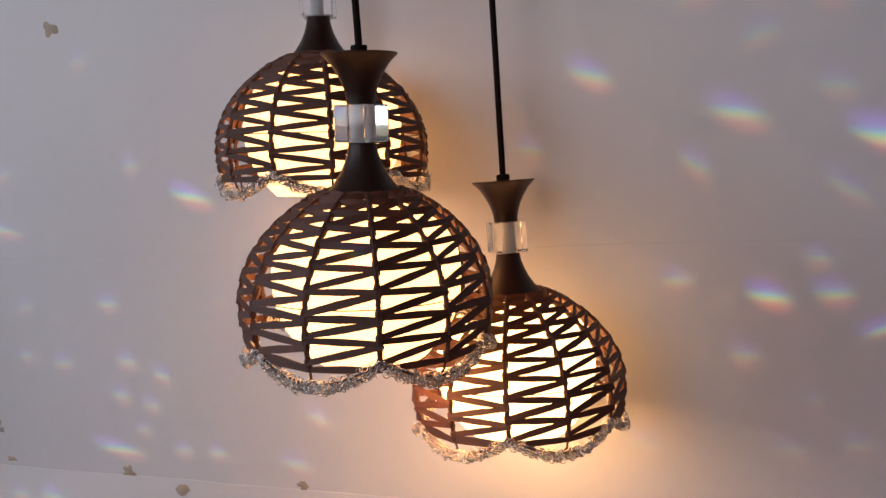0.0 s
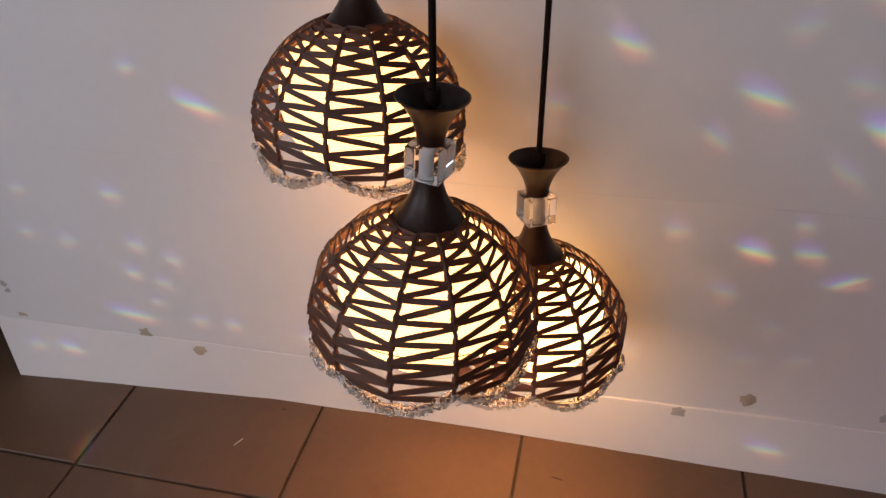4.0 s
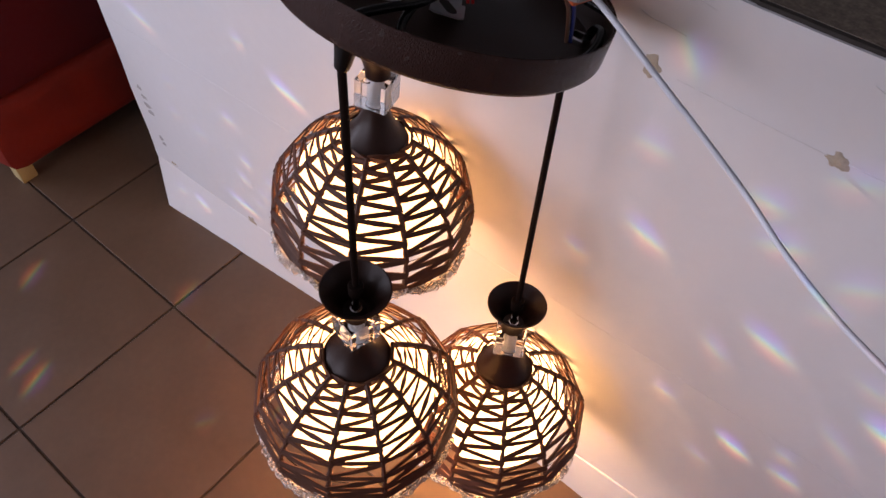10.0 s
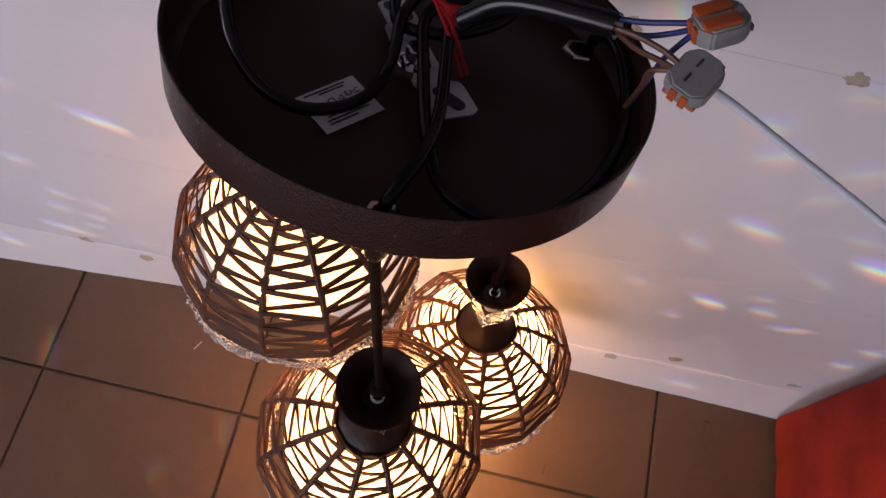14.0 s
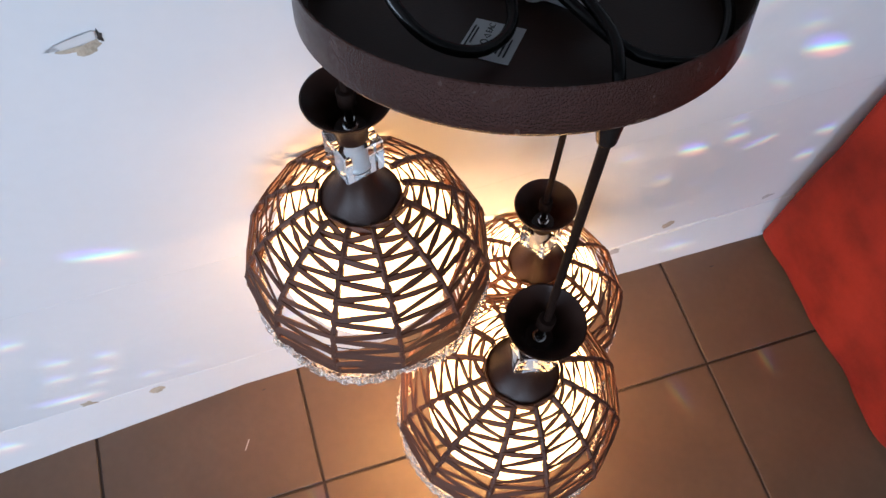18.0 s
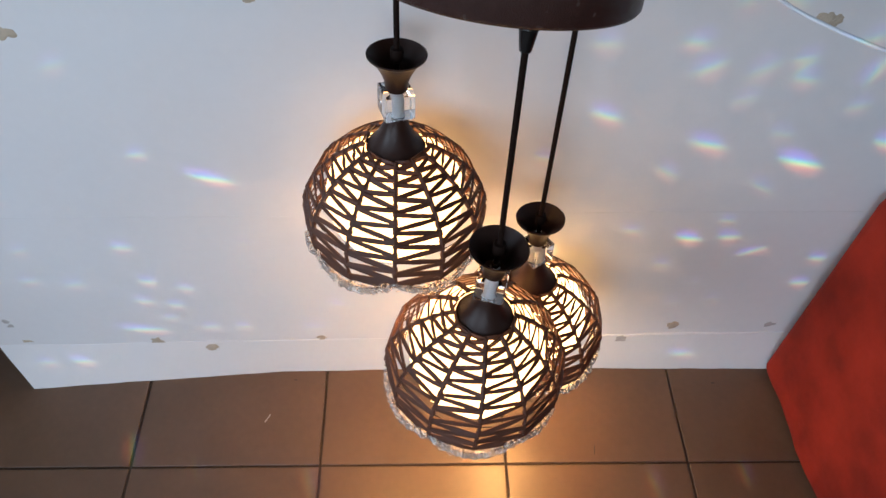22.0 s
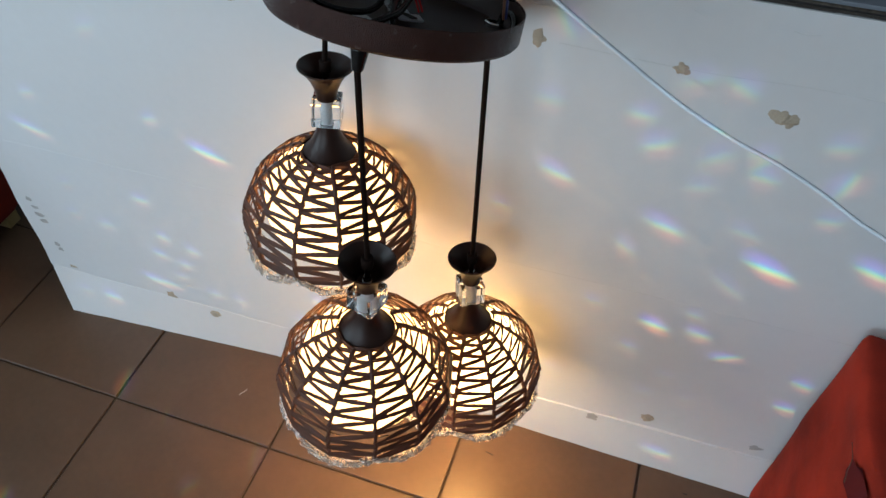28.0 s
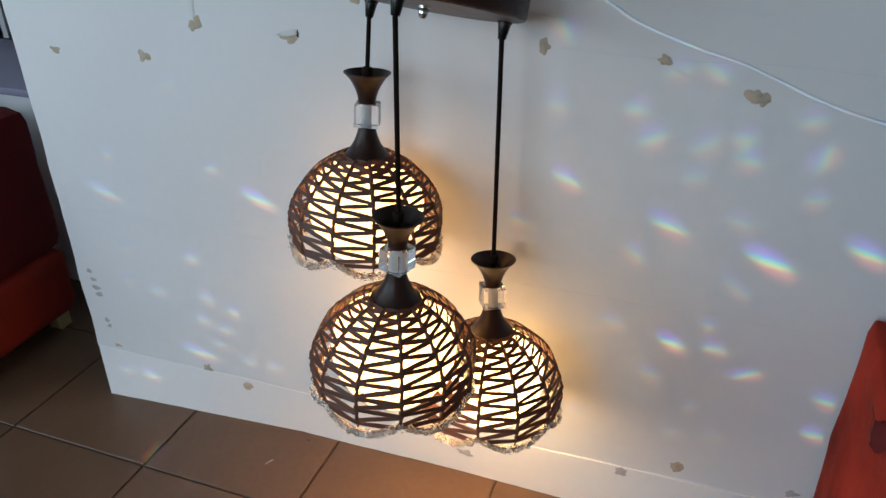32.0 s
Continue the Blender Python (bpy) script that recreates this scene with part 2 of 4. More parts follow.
# ---- materials ----
def material(name, color, rough=0.6, metal=0.0, var=0.15, scale=20.0, fine=0.0, fine_scale=400.0, bump=0.0, bump_scale=150.0, island=0.0, spec=0.5, tint=None):
    """A surface with colour variation at two sizes and a fine relief."""
    mat = bpy.data.materials.new(name)
    mat.use_nodes = True
    n, l = mat.node_tree.nodes, mat.node_tree.links
    b = n["Principled BSDF"]
    b.inputs["Metallic"].default_value = metal
    b.inputs["Specular IOR Level"].default_value = spec
    co = n.new("ShaderNodeTexCoord")
    big, small = n.new("ShaderNodeTexNoise"), n.new("ShaderNodeTexNoise")
    big.inputs["Scale"].default_value, big.inputs["Detail"].default_value = scale, 5
    small.inputs["Scale"].default_value, small.inputs["Detail"].default_value = fine_scale, 3
    l.new(co.outputs["Object"], big.inputs["Vector"])
    l.new(co.outputs["Object"], small.inputs["Vector"])
    mix = n.new("ShaderNodeMix")
    mix.data_type = "RGBA"
    dark = tint or tuple(c * (1 - var) for c in color)
    lite = tuple(min(1, c * (1 + var)) for c in color)
    mix.inputs["A"].default_value, mix.inputs["B"].default_value = (*dark, 1), (*lite, 1)
    l.new(big.outputs["Fac"], mix.inputs["Factor"])
    col = mix.outputs["Result"]
    if fine or island:
        hsv = n.new("ShaderNodeHueSaturation")
        l.new(col, hsv.inputs["Color"])
        add = n.new("ShaderNodeMath")
        add.operation = "MULTIPLY_ADD"
        l.new(small.outputs["Fac"], add.inputs[0])
        add.inputs[1].default_value, add.inputs[2].default_value = fine * 2, 1 - fine
        value = add.outputs[0]
        if island:
            info = n.new("ShaderNodeObjectInfo")
            ri = n.new("ShaderNodeMath")
            ri.operation = "MULTIPLY_ADD"
            l.new(info.outputs["Random"], ri.inputs[0])
            ri.inputs[1].default_value, ri.inputs[2].default_value = island * 2, -island
            sm = n.new("ShaderNodeMath")
            l.new(value, sm.inputs[0])
            l.new(ri.outputs[0], sm.inputs[1])
            value = sm.outputs[0]
        l.new(value, hsv.inputs["Value"])
        col = hsv.outputs["Color"]
    l.new(col, b.inputs["Base Color"])
    rr = n.new("ShaderNodeMapRange")
    rr.inputs["To Min"].default_value, rr.inputs["To Max"].default_value = max(0.02, rough - 0.08), min(1, rough + 0.08)
    l.new(big.outputs["Fac"], rr.inputs["Value"])
    l.new(rr.outputs[0], b.inputs["Roughness"])
    if bump:
        bp = n.new("ShaderNodeBump")
        tx = n.new("ShaderNodeTexNoise")
        tx.inputs["Detail"].default_value = 3
        tx.inputs["Scale"].default_value = bump_scale
        l.new(co.outputs["Object"], tx.inputs["Vector"])
        bp.inputs["Strength"].default_value, bp.inputs["Distance"].default_value = bump, 0.002
        l.new(tx.outputs["Fac"], bp.inputs["Height"])
        l.new(bp.outputs["Normal"], b.inputs["Normal"])
    return mat


def glass(name, color=(1, 1, 1), rough=0.0):
    mat = bpy.data.materials.new(name)
    mat.use_nodes = True
    b = mat.node_tree.nodes["Principled BSDF"]
    b.inputs["Base Color"].default_value = (*color, 1)
    b.inputs["Transmission Weight"].default_value = 1.0
    b.inputs["Roughness"].default_value = rough
    b.inputs["IOR"].default_value = 1.47
    return mat


def glowing(name, color, strength):
    """Lit opal glass or a lit bulb."""
    mat = bpy.data.materials.new(name)
    mat.use_nodes = True
    n, l = mat.node_tree.nodes, mat.node_tree.links
    b = n["Principled BSDF"]
    b.inputs["Base Color"].default_value = (0.85, 0.82, 0.75, 1)
    b.inputs["Roughness"].default_value = 0.35
    b.inputs["Emission Color"].default_value = (*color, 1)
    b.inputs["Emission Strength"].default_value = strength
    return mat


BROWN = material("hammered_brown_enamel", (0.040, 0.016, 0.0120), 0.25, 0.0, 0.25, 60, bump=0.75, bump_scale=850, spec=0.2)
BROWN_SATIN = material("satin_brown_enamel", (0.038, 0.0175, 0.0125), 0.42, 0.0, 0.22, 25, bump=0.06, bump_scale=500, spec=0.4)
BROWN_CONE = material("brown_enamel", (0.029, 0.0115, 0.0075), 0.38, 0.0, 0.3, 40, bump=0.16, bump_scale=620, spec=0.3)
RATTAN = material("dark_stained_rattan", (0.094, 0.0325, 0.0165), 0.52, 0.0, 0.4, 70, fine=0.2, fine_scale=900, bump=0.3, bump_scale=900, island=0.22, spec=0.4)
WIRE = material("silver_wire", (0.82, 0.79, 0.76), 0.26, 0.75, 0.1, 80)
CHROME = material("chrome", (0.75, 0.75, 0.74), 0.16, 1.0, 0.08, 60)
ZINC = material("zinc_plated_steel", (0.66, 0.68, 0.70), 0.36, 0.65, 0.15, 90, fine=0.1)
BLACK = material("black_cable_rubber", (0.006, 0.0052, 0.005), 0.22, 0.0, 0.2, 90, spec=0.36)
CORD = material("black_cord_sleeve", (0.013, 0.0068, 0.005), 0.6, 0.0, 0.2, 200, bump=0.2, bump_scale=1200, spec=0.06)
CRYSTAL = glass("clear_crystal", (0.97, 0.98, 0.99), 0.03)
PIPE = material("frosted_white_bore", (0.80, 0.82, 0.84), 0.4, 0.0, 0.06, 300)
GLOBE_WARM = glowing("lit_opal_glass_warm", (1.0, 0.515, 0.185), 6.7)
GLOBE_WHITE = glowing("lit_opal_glass_white", (1.0, 0.575, 0.215), 10.2)
GLOBE_SOFT = glowing("lit_opal_glass_soft", (1.0, 0.52, 0.185), 5.8)
BULB_SOFT = glowing("bulb_soft", (1.0, 0.41, 0.10), 175.0)
BULB_WARM = glowing("bulb_warm", (1.0, 0.41, 0.10), 230.0)
BULB_WHITE = glowing("bulb_white", (1.0, 0.41, 0.10), 320.0)
WHITE_CABLE = material("white_cable_vinyl", (0.72, 0.74, 0.80), 0.4, 0.0, 0.05, 40)
BLUE_WIRE = material("blue_wire", (0.015, 0.024, 0.13), 0.4, 0.0, 0.1, 60)
BROWN_WIRE = material("brown_wire", (0.11, 0.045, 0.026), 0.4, 0.0, 0.1, 60)
GREY_PLASTIC = material("grey_connector_plastic", (0.23, 0.225, 0.215), 0.5, 0.0, 0.08, 80, bump=0.1, bump_scale=700)
ORANGE = material("orange_lever_plastic", (0.45, 0.08, 0.02), 0.42, 0.0, 0.08, 80)
RED_THREAD = material("red_thread", (0.55, 0.012, 0.015), 0.8, 0.0, 0.2, 200, bump=0.4, bump_scale=2000)
PAPER = material("paper_label", (0.72, 0.73, 0.74), 0.6, 0.0, 0.04, 60)
INK = material("black_ink", (0.03, 0.03, 0.035), 0.6, 0.0, 0.1, 60)
PLASTER = material("white_painted_plaster", (0.72, 0.71, 0.72), 0.62, 0.0, 0.05, 3.0, fine=0.02, fine_scale=60, bump=0.35, bump_scale=28, spec=0.35)
CHIP = material("bare_brown_plaster", (0.46, 0.38, 0.29), 0.9, 0.0, 0.25, 60, fine=0.15, fine_scale=500, bump=0.6, bump_scale=250)
SMUDGE = material("grey_paint_smudge", (0.43, 0.41, 0.40), 0.8, 0.0, 0.25, 60)
CRACK = material("dark_hairline_crack", (0.675, 0.665, 0.665), 0.9, 0.0, 0.12, 60)
SEAM = material("filled_crack", (0.67, 0.66, 0.66), 0.7, 0.0, 0.1, 30)
TILE = material("brown_floor_tile", (0.115, 0.068, 0.042), 0.36, 0.0, 0.24, 9.0, fine=0.10, fine_scale=75, bump=0.12, bump_scale=60, island=0.06, spec=0.5)
GROUT = material("dark_grout", (0.055, 0.037, 0.027), 0.9, 0.0, 0.3, 50, bump=0.4, bump_scale=300)
RED_CLOTH = material("red_orange_velour", (0.27, 0.0215, 0.0095), 0.85, 0.0, 0.85, 9, tint=(0.012, 0.0007, 0.0005), fine=0.18, fine_scale=700, bump=0.9, bump_scale=26, spec=0.2)
# darker copy of the red velour: shade on the left chair put into colour
RED_CLOTH_SHADED = material("shaded_red_velour", (0.20, 0.017, 0.008), 0.85, 0.0, 0.4, 6, fine=0.15, fine_scale=700, bump=0.6, bump_scale=20, spec=0.2)
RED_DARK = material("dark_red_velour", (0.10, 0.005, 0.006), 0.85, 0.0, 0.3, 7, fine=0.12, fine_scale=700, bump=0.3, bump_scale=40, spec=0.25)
STONE = material("speckled_grey_stone", (0.12, 0.092, 0.07), 0.4, 0.0, 0.9, 150, fine=0.7, fine_scale=380)
# for dark small parts, and for shadow painted at the counter edge and dent
DARK_AND_SHADE = material("dark_brown_and_shade", (0.036, 0.028, 0.023), 0.5, 0.0, 0.3, 120)
GREY_SHEET = material("grey_laminate", (0.17, 0.18, 0.21), 0.5, 0.0, 0.08, 10)
PALE_WOOD = material("pale_wood", (0.45, 0.34, 0.15), 0.5, 0.0, 0.2, 30)
CEILING = material("grey_ceiling_paint", (0.40, 0.40, 0.40), 0.85, 0.0, 0.04, 2, bump=0.1, bump_scale=60)
ROOM_PAINT = material("pale_room_paint", (0.42, 0.41, 0.40), 0.8, 0.0, 0.05, 2, bump=0.15, bump_scale=60)
LILAC = material("lilac_grey_cloth", (0.22, 0.21, 0.29), 0.8, 0.0, 0.1, 12)
NIGHT = material("dark_window_glass", (0.012, 0.012, 0.014), 0.15, 0.0, 0.2, 3)
DRAPE = material("pale_blind_slat", (0.35, 0.34, 0.36), 0.7, 0.0, 0.1, 20)


# ---- mesh helpers ----
def mesh_of(name, bm, mat, smooth=40.0):
    me = bpy.data.meshes.new(name)
    bm.normal_update()
    bm.to_mesh(me)
    bm.free()
    me.materials.append(mat)
    if smooth:
        me.polygons.foreach_set("use_smooth", [True] * len(me.polygons))
        me.set_sharp_from_angle(angle=radians(smooth))
    return me


def part(name, bm, mat, parent, label="", world=False, smooth=40.0):
    """One mesh under a thing or a part; world: its points are in the room's metres."""
    ob = new(name, bm if isinstance(bm, bpy.types.Mesh) else mesh_of(name, bm, mat, smooth))
    ob.parent = parent
    if world:
        ob.matrix_parent_inverse = place_of(parent).inverted()
    return tagged(ob, label)


def place_of(ob):
    m = ob.matrix_basis.copy()
    while ob.parent:
        m = ob.parent.matrix_basis @ ob.matrix_parent_inverse @ m
        ob = ob.parent
    return m


def thing(name, m, label, category, group="", kind=""):
    ob = new(name)
    ob.empty_display_size = 0.05
    ob.matrix_basis = m
    return tagged(ob, label, category, group, kind)


def solid(name, bm, mat, label, category, kind="", smooth=40.0):
    return tagged(new(name, mesh_of(name, bm, mat, smooth)), label, category, kind=kind)


def add_box(bm, lo, hi, bevel=0.0, seg=2):
    made = bmesh.ops.create_cube(bm, size=1.0)["verts"]
    lo, hi = Vector(lo), Vector(hi)
    for v in made:
        v.co = Vector([lo[i] + (v.co[i] + 0.5) * (hi[i] - lo[i]) for i in range(3)])
    if bevel:
        edges = list({e for v in made for e in v.link_edges})
        bmesh.ops.bevel(bm, geom=edges, offset=bevel, segments=seg, profile=0.6, affect="EDGES", clamp_overlap=True)
    return bm


def box(lo, hi, bevel=0.0, seg=2):
    return add_box(bmesh.new(), lo, hi, bevel, seg)


def add_lathe(bm, rows, steps=40, closed=False):
    """A turned form from rows of (radius, height)."""
    rings = []
    for r, z in rows:
        if r < 1e-6:
            rings.append([bm.verts.new((0, 0, z))])
        else:
            rings.append([bm.verts.new((r * math.cos(2 * math.pi * i / steps), r * math.sin(2 * math.pi * i / steps), z)) for i in range(steps)])
    pairs = list(zip(rings, rings[1:])) + ([(rings[-1], rings[0])] if closed else [])
    for a, b in pairs:
        for i in range(steps):
            j = (i + 1) % steps
            if len(a) == 1 and len(b) == 1:
                continue
            if len(a) == 1:
                bm.faces.new((a[0], b[j], b[i]))
            elif len(b) == 1:
                bm.faces.new((a[i], a[j], b[0]))
            else:
                bm.faces.new((a[i], a[j], b[j], b[i]))
    bmesh.ops.recalc_face_normals(bm, faces=bm.faces)
    return bm


def lathe(rows, steps=40, closed=False):
    return add_lathe(bmesh.new(), rows, steps, closed)


def glide(points, per=8):
    """A smooth line through the points (Catmull-Rom)."""
    p = [Vector(q) for q in points]
    p = [2 * p[0] - p[1]] + p + [2 * p[-1] - p[-2]]
    out = []
    for i in range(1, len(p) - 2):
        a, b, c, d = p[i - 1:i + 3]
        for k in range(per):
            t = k / per
            out.append(0.5 * (2 * b + (c - a) * t + (2 * a - 5 * b + 4 * c - d) * t * t + (3 * b - a - 3 * c + d) * t ** 3))
    return out + [p[-2]]


def add_tube(bm, pts, radius, sides=8, caps=True):
    """A round bar along the points; radius: one number or one for each point."""
    pts = [Vector(q) for q in pts]
    side = None
    rings = []
    for i, q in enumerate(pts):
        way = (pts[min(i + 1, len(pts) - 1)] - pts[max(i - 1, 0)]).normalized()
        if side is None:
            side = way.orthogonal().normalized()
        side = (side - way * side.dot(way)).normalized()
        up = way.cross(side)
        r = radius[i] if isinstance(radius, (list, tuple)) else radius
        rings.append([bm.verts.new(q + r * (math.cos(2 * math.pi * k / sides) * side + math.sin(2 * math.pi * k / sides) * up)) for k in range(sides)])
    for a, b in zip(rings, rings[1:]):
        for k in range(sides):
            bm.faces.new((a[k], a[(k + 1) % sides], b[(k + 1) % sides], b[k]))
    if caps:
        bm.faces.new(rings[0][::-1])
        bm.faces.new(rings[-1])
    return bm


def tube(pts, radius, sides=8, caps=True):
    return add_tube(bmesh.new(), pts, radius, sides, caps)


def frame_from_axis(origin, z_axis, spin):
    """A pose at origin whose z runs along z_axis, turned about it so that x points to the azimuth spin (degrees)."""
    z = Vector(z_axis).normalized()
    x = Vector((math.cos(radians(spin)), math.sin(radians(spin)), 0))
    x = (x - z * x.dot(z)).normalized()
    y = z.cross(x)
    m = Matrix((x, y, z)).transposed().to_4x4()
    m.translation = origin
    return m


# ---- the large structure ----
WALL_Y, WALL_TOP, WALL_X0 = 0.902, 0.925, -1.105
PITCH_X, PITCH_Y, TILE_X0, TILE_Y0 = 0.3363, 0.3325, -0.854, 0.7065

solid("floor", box((ROOM_X0, ROOM_Y0, -0.06), (ROOM_X1, ROOM_Y1, -0.0035)), GROUT, "dark brown grout bed under square floor tiles", "floor", "structure")
solid("ceiling", box((ROOM_X0 - 0.1, ROOM_Y0 - 0.1, ROOM_H), (ROOM_X1 + 0.1, ROOM_Y1 + 0.1, ROOM_H + 0.1)), CEILING, "plain light grey painted ceiling", "ceiling", "structure")
solid("wall_north", box((ROOM_X0 - 0.1, ROOM_Y1, 0), (ROOM_X1 + 0.1, ROOM_Y1 + 0.1, ROOM_H)), ROOM_PAINT, "plain pale painted room wall", "wall", "structure")
solid("wall_east", box((ROOM_X1, ROOM_Y0, 0), (ROOM_X1 + 0.1, ROOM_Y1, ROOM_H)), ROOM_PAINT, "plain pale painted room wall", "wall", "structure")
west = bmesh.new()
for lo, hi in (((ROOM_Y0, 0), (-2.25, ROOM_H)), ((0.35, 0), (ROOM_Y1, ROOM_H)), ((-2.25, 0), (0.35, 0.75)), ((-2.25, 2.45), (0.35, ROOM_H))):
    add_box(west, (ROOM_X0 - 0.1, lo[0], lo[1]), (ROOM_X0, hi[0], hi[1]))
solid("wall_west", west, ROOM_PAINT, "pale painted wall with a wide shop window", "wall", "structure")
south = bmesh.new()
for lo, hi in (((ROOM_X0 - 0.1, 0), (-2.1, ROOM_H)), ((0.5, 0), (ROOM_X1 + 0.1, ROOM_H)), ((-2.1, 0), (0.5, 0.75)), ((-2.1, 2.45), (0.5, ROOM_H))):
    add_box(south, (lo[0], ROOM_Y0 - 0.1, lo[1]), (hi[0], ROOM_Y0, hi[1]))
solid("wall_south", south, ROOM_PAINT, "pale painted wall with a wide shop window", "wall", "structure")

# the white half wall that the lamps hang against
def wall_face(x, z):
    """Depth of the half wall's uneven face."""
    return WALL_Y + 0.0035 * noise.noise(Vector((x * 2.3, 0.3, z * 2.3))) + 0.0012 * noise.noise(Vector((x * 9, 4.0, z * 9)))


def end_cut(z):
    """How far the wall's free end is worn back near the floor."""
    return 0.036 * max(0.0, 1.0 - z / 0.105)


wall = bmesh.new()
nx, nz = 90, 26
grid = {}
for i in range(nx + 1):
    for k in range(nz + 1):
        x = WALL_X0 + (ROOM_X1 - WALL_X0) * i / nx
        z = WALL_TOP * k / nz
        dx = 0.006 * noise.noise(Vector((7.0, 0, z * 9))) + end_cut(z) if i == 0 else 0
        grid[i, k] = wall.verts.new((x + dx, wall_face(x, z), z))
for i in range(nx):
    for k in range(nz):
        wall.faces.new((grid[i, k], grid[i + 1, k], grid[i + 1, k + 1], grid[i, k + 1]))
rim = [e for e in wall.edges if e.is_boundary]
back = bmesh.ops.extrude_edge_only(wall, edges=rim)["geom"]
for v in back:
    if isinstance(v, bmesh.types.BMVert):
        v.co.y = WALL_Y + 0.125
bmesh.ops.contextual_create(wall, geom=[e for e in wall.edges if e.is_boundary])
bmesh.ops.recalc_face_normals(wall, faces=wall.faces)
half_wall = solid("wall_half", wall, PLASTER, "low white painted plaster wall with chipped spots", "wall", "structure", smooth=50)

# its skirting band of plaster, a little proud and uneven
def skirt_front(x):
    """The skirting's foot, which comes forward towards both ends."""
    wob = 0.0016 * noise.noise(Vector((x * 5, 2, 0))) + 0.001 * noise.noise(Vector((x * 22, 5, 0)))
    left = 0.0265 * min(1.0, max(0.0, (-0.60 - x) / 0.466))
    return 0.8955 + wob - left - 0.0275 * min(1.5, max(0.0, (x + 0.25) / 1.0))


def skirt_lip(x):
    right = min(1.0, max(0.0, (x + 0.30) / 0.25))
    flush = wall_face(x, 0.1)
    return flush - 0.0006 + right * (min(flush, 0.9015) - 0.0012 - flush)


def skirt_face(x, z):
    """The skirting's face: nearly upright, then leaning back to a thin lip."""
    front, lip = skirt_front(x), skirt_lip(x)
    knee = front + 0.81 * (lip - front)
    return front + (knee - front) * z / 0.085 if z < 0.085 else knee + (lip - knee) * min(1.0, (z - 0.085) / 0.016)


skirt = bmesh.new()
rows = []
for i in range(140):
    x = WALL_X0 + 0.002 if i == 0 else WALL_X0 + 0.042 + (ROOM_X1 - WALL_X0 - 0.042) * (i - 1) / 138
    top = 0.104 + 0.004 * noise.noise(Vector((x * 3, 9, 0))) + 0.0012 * noise.noise(Vector((x * 25, 1, 0)))
    front, lip = skirt_front(x), skirt_lip(x)
    ring = ((front, 0.0), (front + 0.81 * (lip - front), 0.085), (lip, top - 0.003), (WALL_Y + 0.012, top + 0.004), (WALL_Y + 0.012, 0.0))
    rows.append([skirt.verts.new((x + (end_cut(z) if i == 0 else 0.0), y, z)) for y, z in ring])
for a, b in zip(rows, rows[1:]):
    for k in range(5):
        skirt.faces.new((a[k], b[k], b[(k + 1) % 5], a[(k + 1) % 5]))
skirt.faces.new(rows[0])
skirt.faces.new(rows[-1][::-1])
bmesh.ops.recalc_face_normals(skirt, faces=skirt.faces)
solid("baseboard", skirt, PLASTER, "uneven white plaster skirting along the floor", "skirting", "structure", smooth=6)


def chip(x, z, w, h, mat=None, seed=0, skirting=False, name="paint_chip", points=26):
    """A ragged spot where the paint has come off down to the brown plaster."""
    rnd = random.Random(seed)
    bm = bmesh.new()

    def face(px, pz):
        return skirt_face(px, pz) - 0.0012 if skirting else wall_face(px, pz) - 0.0004

    ring, inner = [], []
    for i in range(points):
        a = 2 * math.pi * i / points
        r = 0.93 * (1 + 0.75 * noise.noise(Vector((1.3 * math.cos(a), 1.3 * math.sin(a), seed * 3.7))) + rnd.uniform(-0.10, 0.10))
        px, pz = x + w / 2 * r * math.cos(a), z + h / 2 * r * math.sin(a)
        ring.append(bm.verts.new((px, face(px, pz) + 0.0006, pz)))
        qx, qz = x + (px - x) * 0.88, z + (pz - z) * 0.88
        inner.append(bm.verts.new((qx, face(qx, qz), qz)))
    for i in range(points):
        j = (i + 1) % points
        bm.faces.new((ring[i], ring[j], inner[j], inner[i]))
    bm.faces.new(inner)
    bmesh.ops.recalc_face_normals(bm, faces=bm.faces)
    return part(name, bm, mat or CHIP, half_wall, smooth=60)


chip(-0.71, 0.832, 0.028, 0.026, seed=1)
chip(-0.823, 0.772, 0.024, 0.026, seed=2)
chip(-1.013, 0.768, 0.022, 0.016, seed=3)
chip(-0.422, 0.888, 0.02, 0.018, seed=5)
chip(-0.136, 0.839, 0.020, 0.022, seed=6)
chip(0.031, 0.833, 0.019, 0.017, seed=7)
chip(0.148, 0.796, 0.024, 0.026, seed=8)
chip(0.160, 0.790, 0.024, 0.020, seed=9)
chip(-0.817, 0.107, 0.022, 0.026, seed=10, skirting=False)
chip(-0.722, 0.084, 0.026, 0.016, seed=11, skirting=True)
chip(-0.517, 0.108, 0.020, 0.020, seed=12)
chip(0.050, 0.092, 0.022, 0.020, seed=13, skirting=True, mat=SMUDGE)
chip(0.143, 0.128, 0.022, 0.024, seed=14)
chip(0.329, 0.127, 0.024, 0.020, seed=15, mat=SMUDGE)
chip(-0.243, 0.049, 0.034, 0.016, seed=16, skirting=True, mat=SMUDGE)
chip(-1.047, 0.114, 0.022, 0.010, seed=17)
for k, (sx, sz, sw) in enumerate(((-1.074, 0.300, 0.016), (-1.068, 0.280, 0.022), (-1.064, 0.260, 0.026), (-1.062, 0.244, 0.020), (-1.06, 0.178, 0.014), (-1.058, 0.164, 0.014))):
    chip(sx, sz, sw, 0.012, mat=SMUDGE, seed=30 + k, name="paint_smudge", points=10)
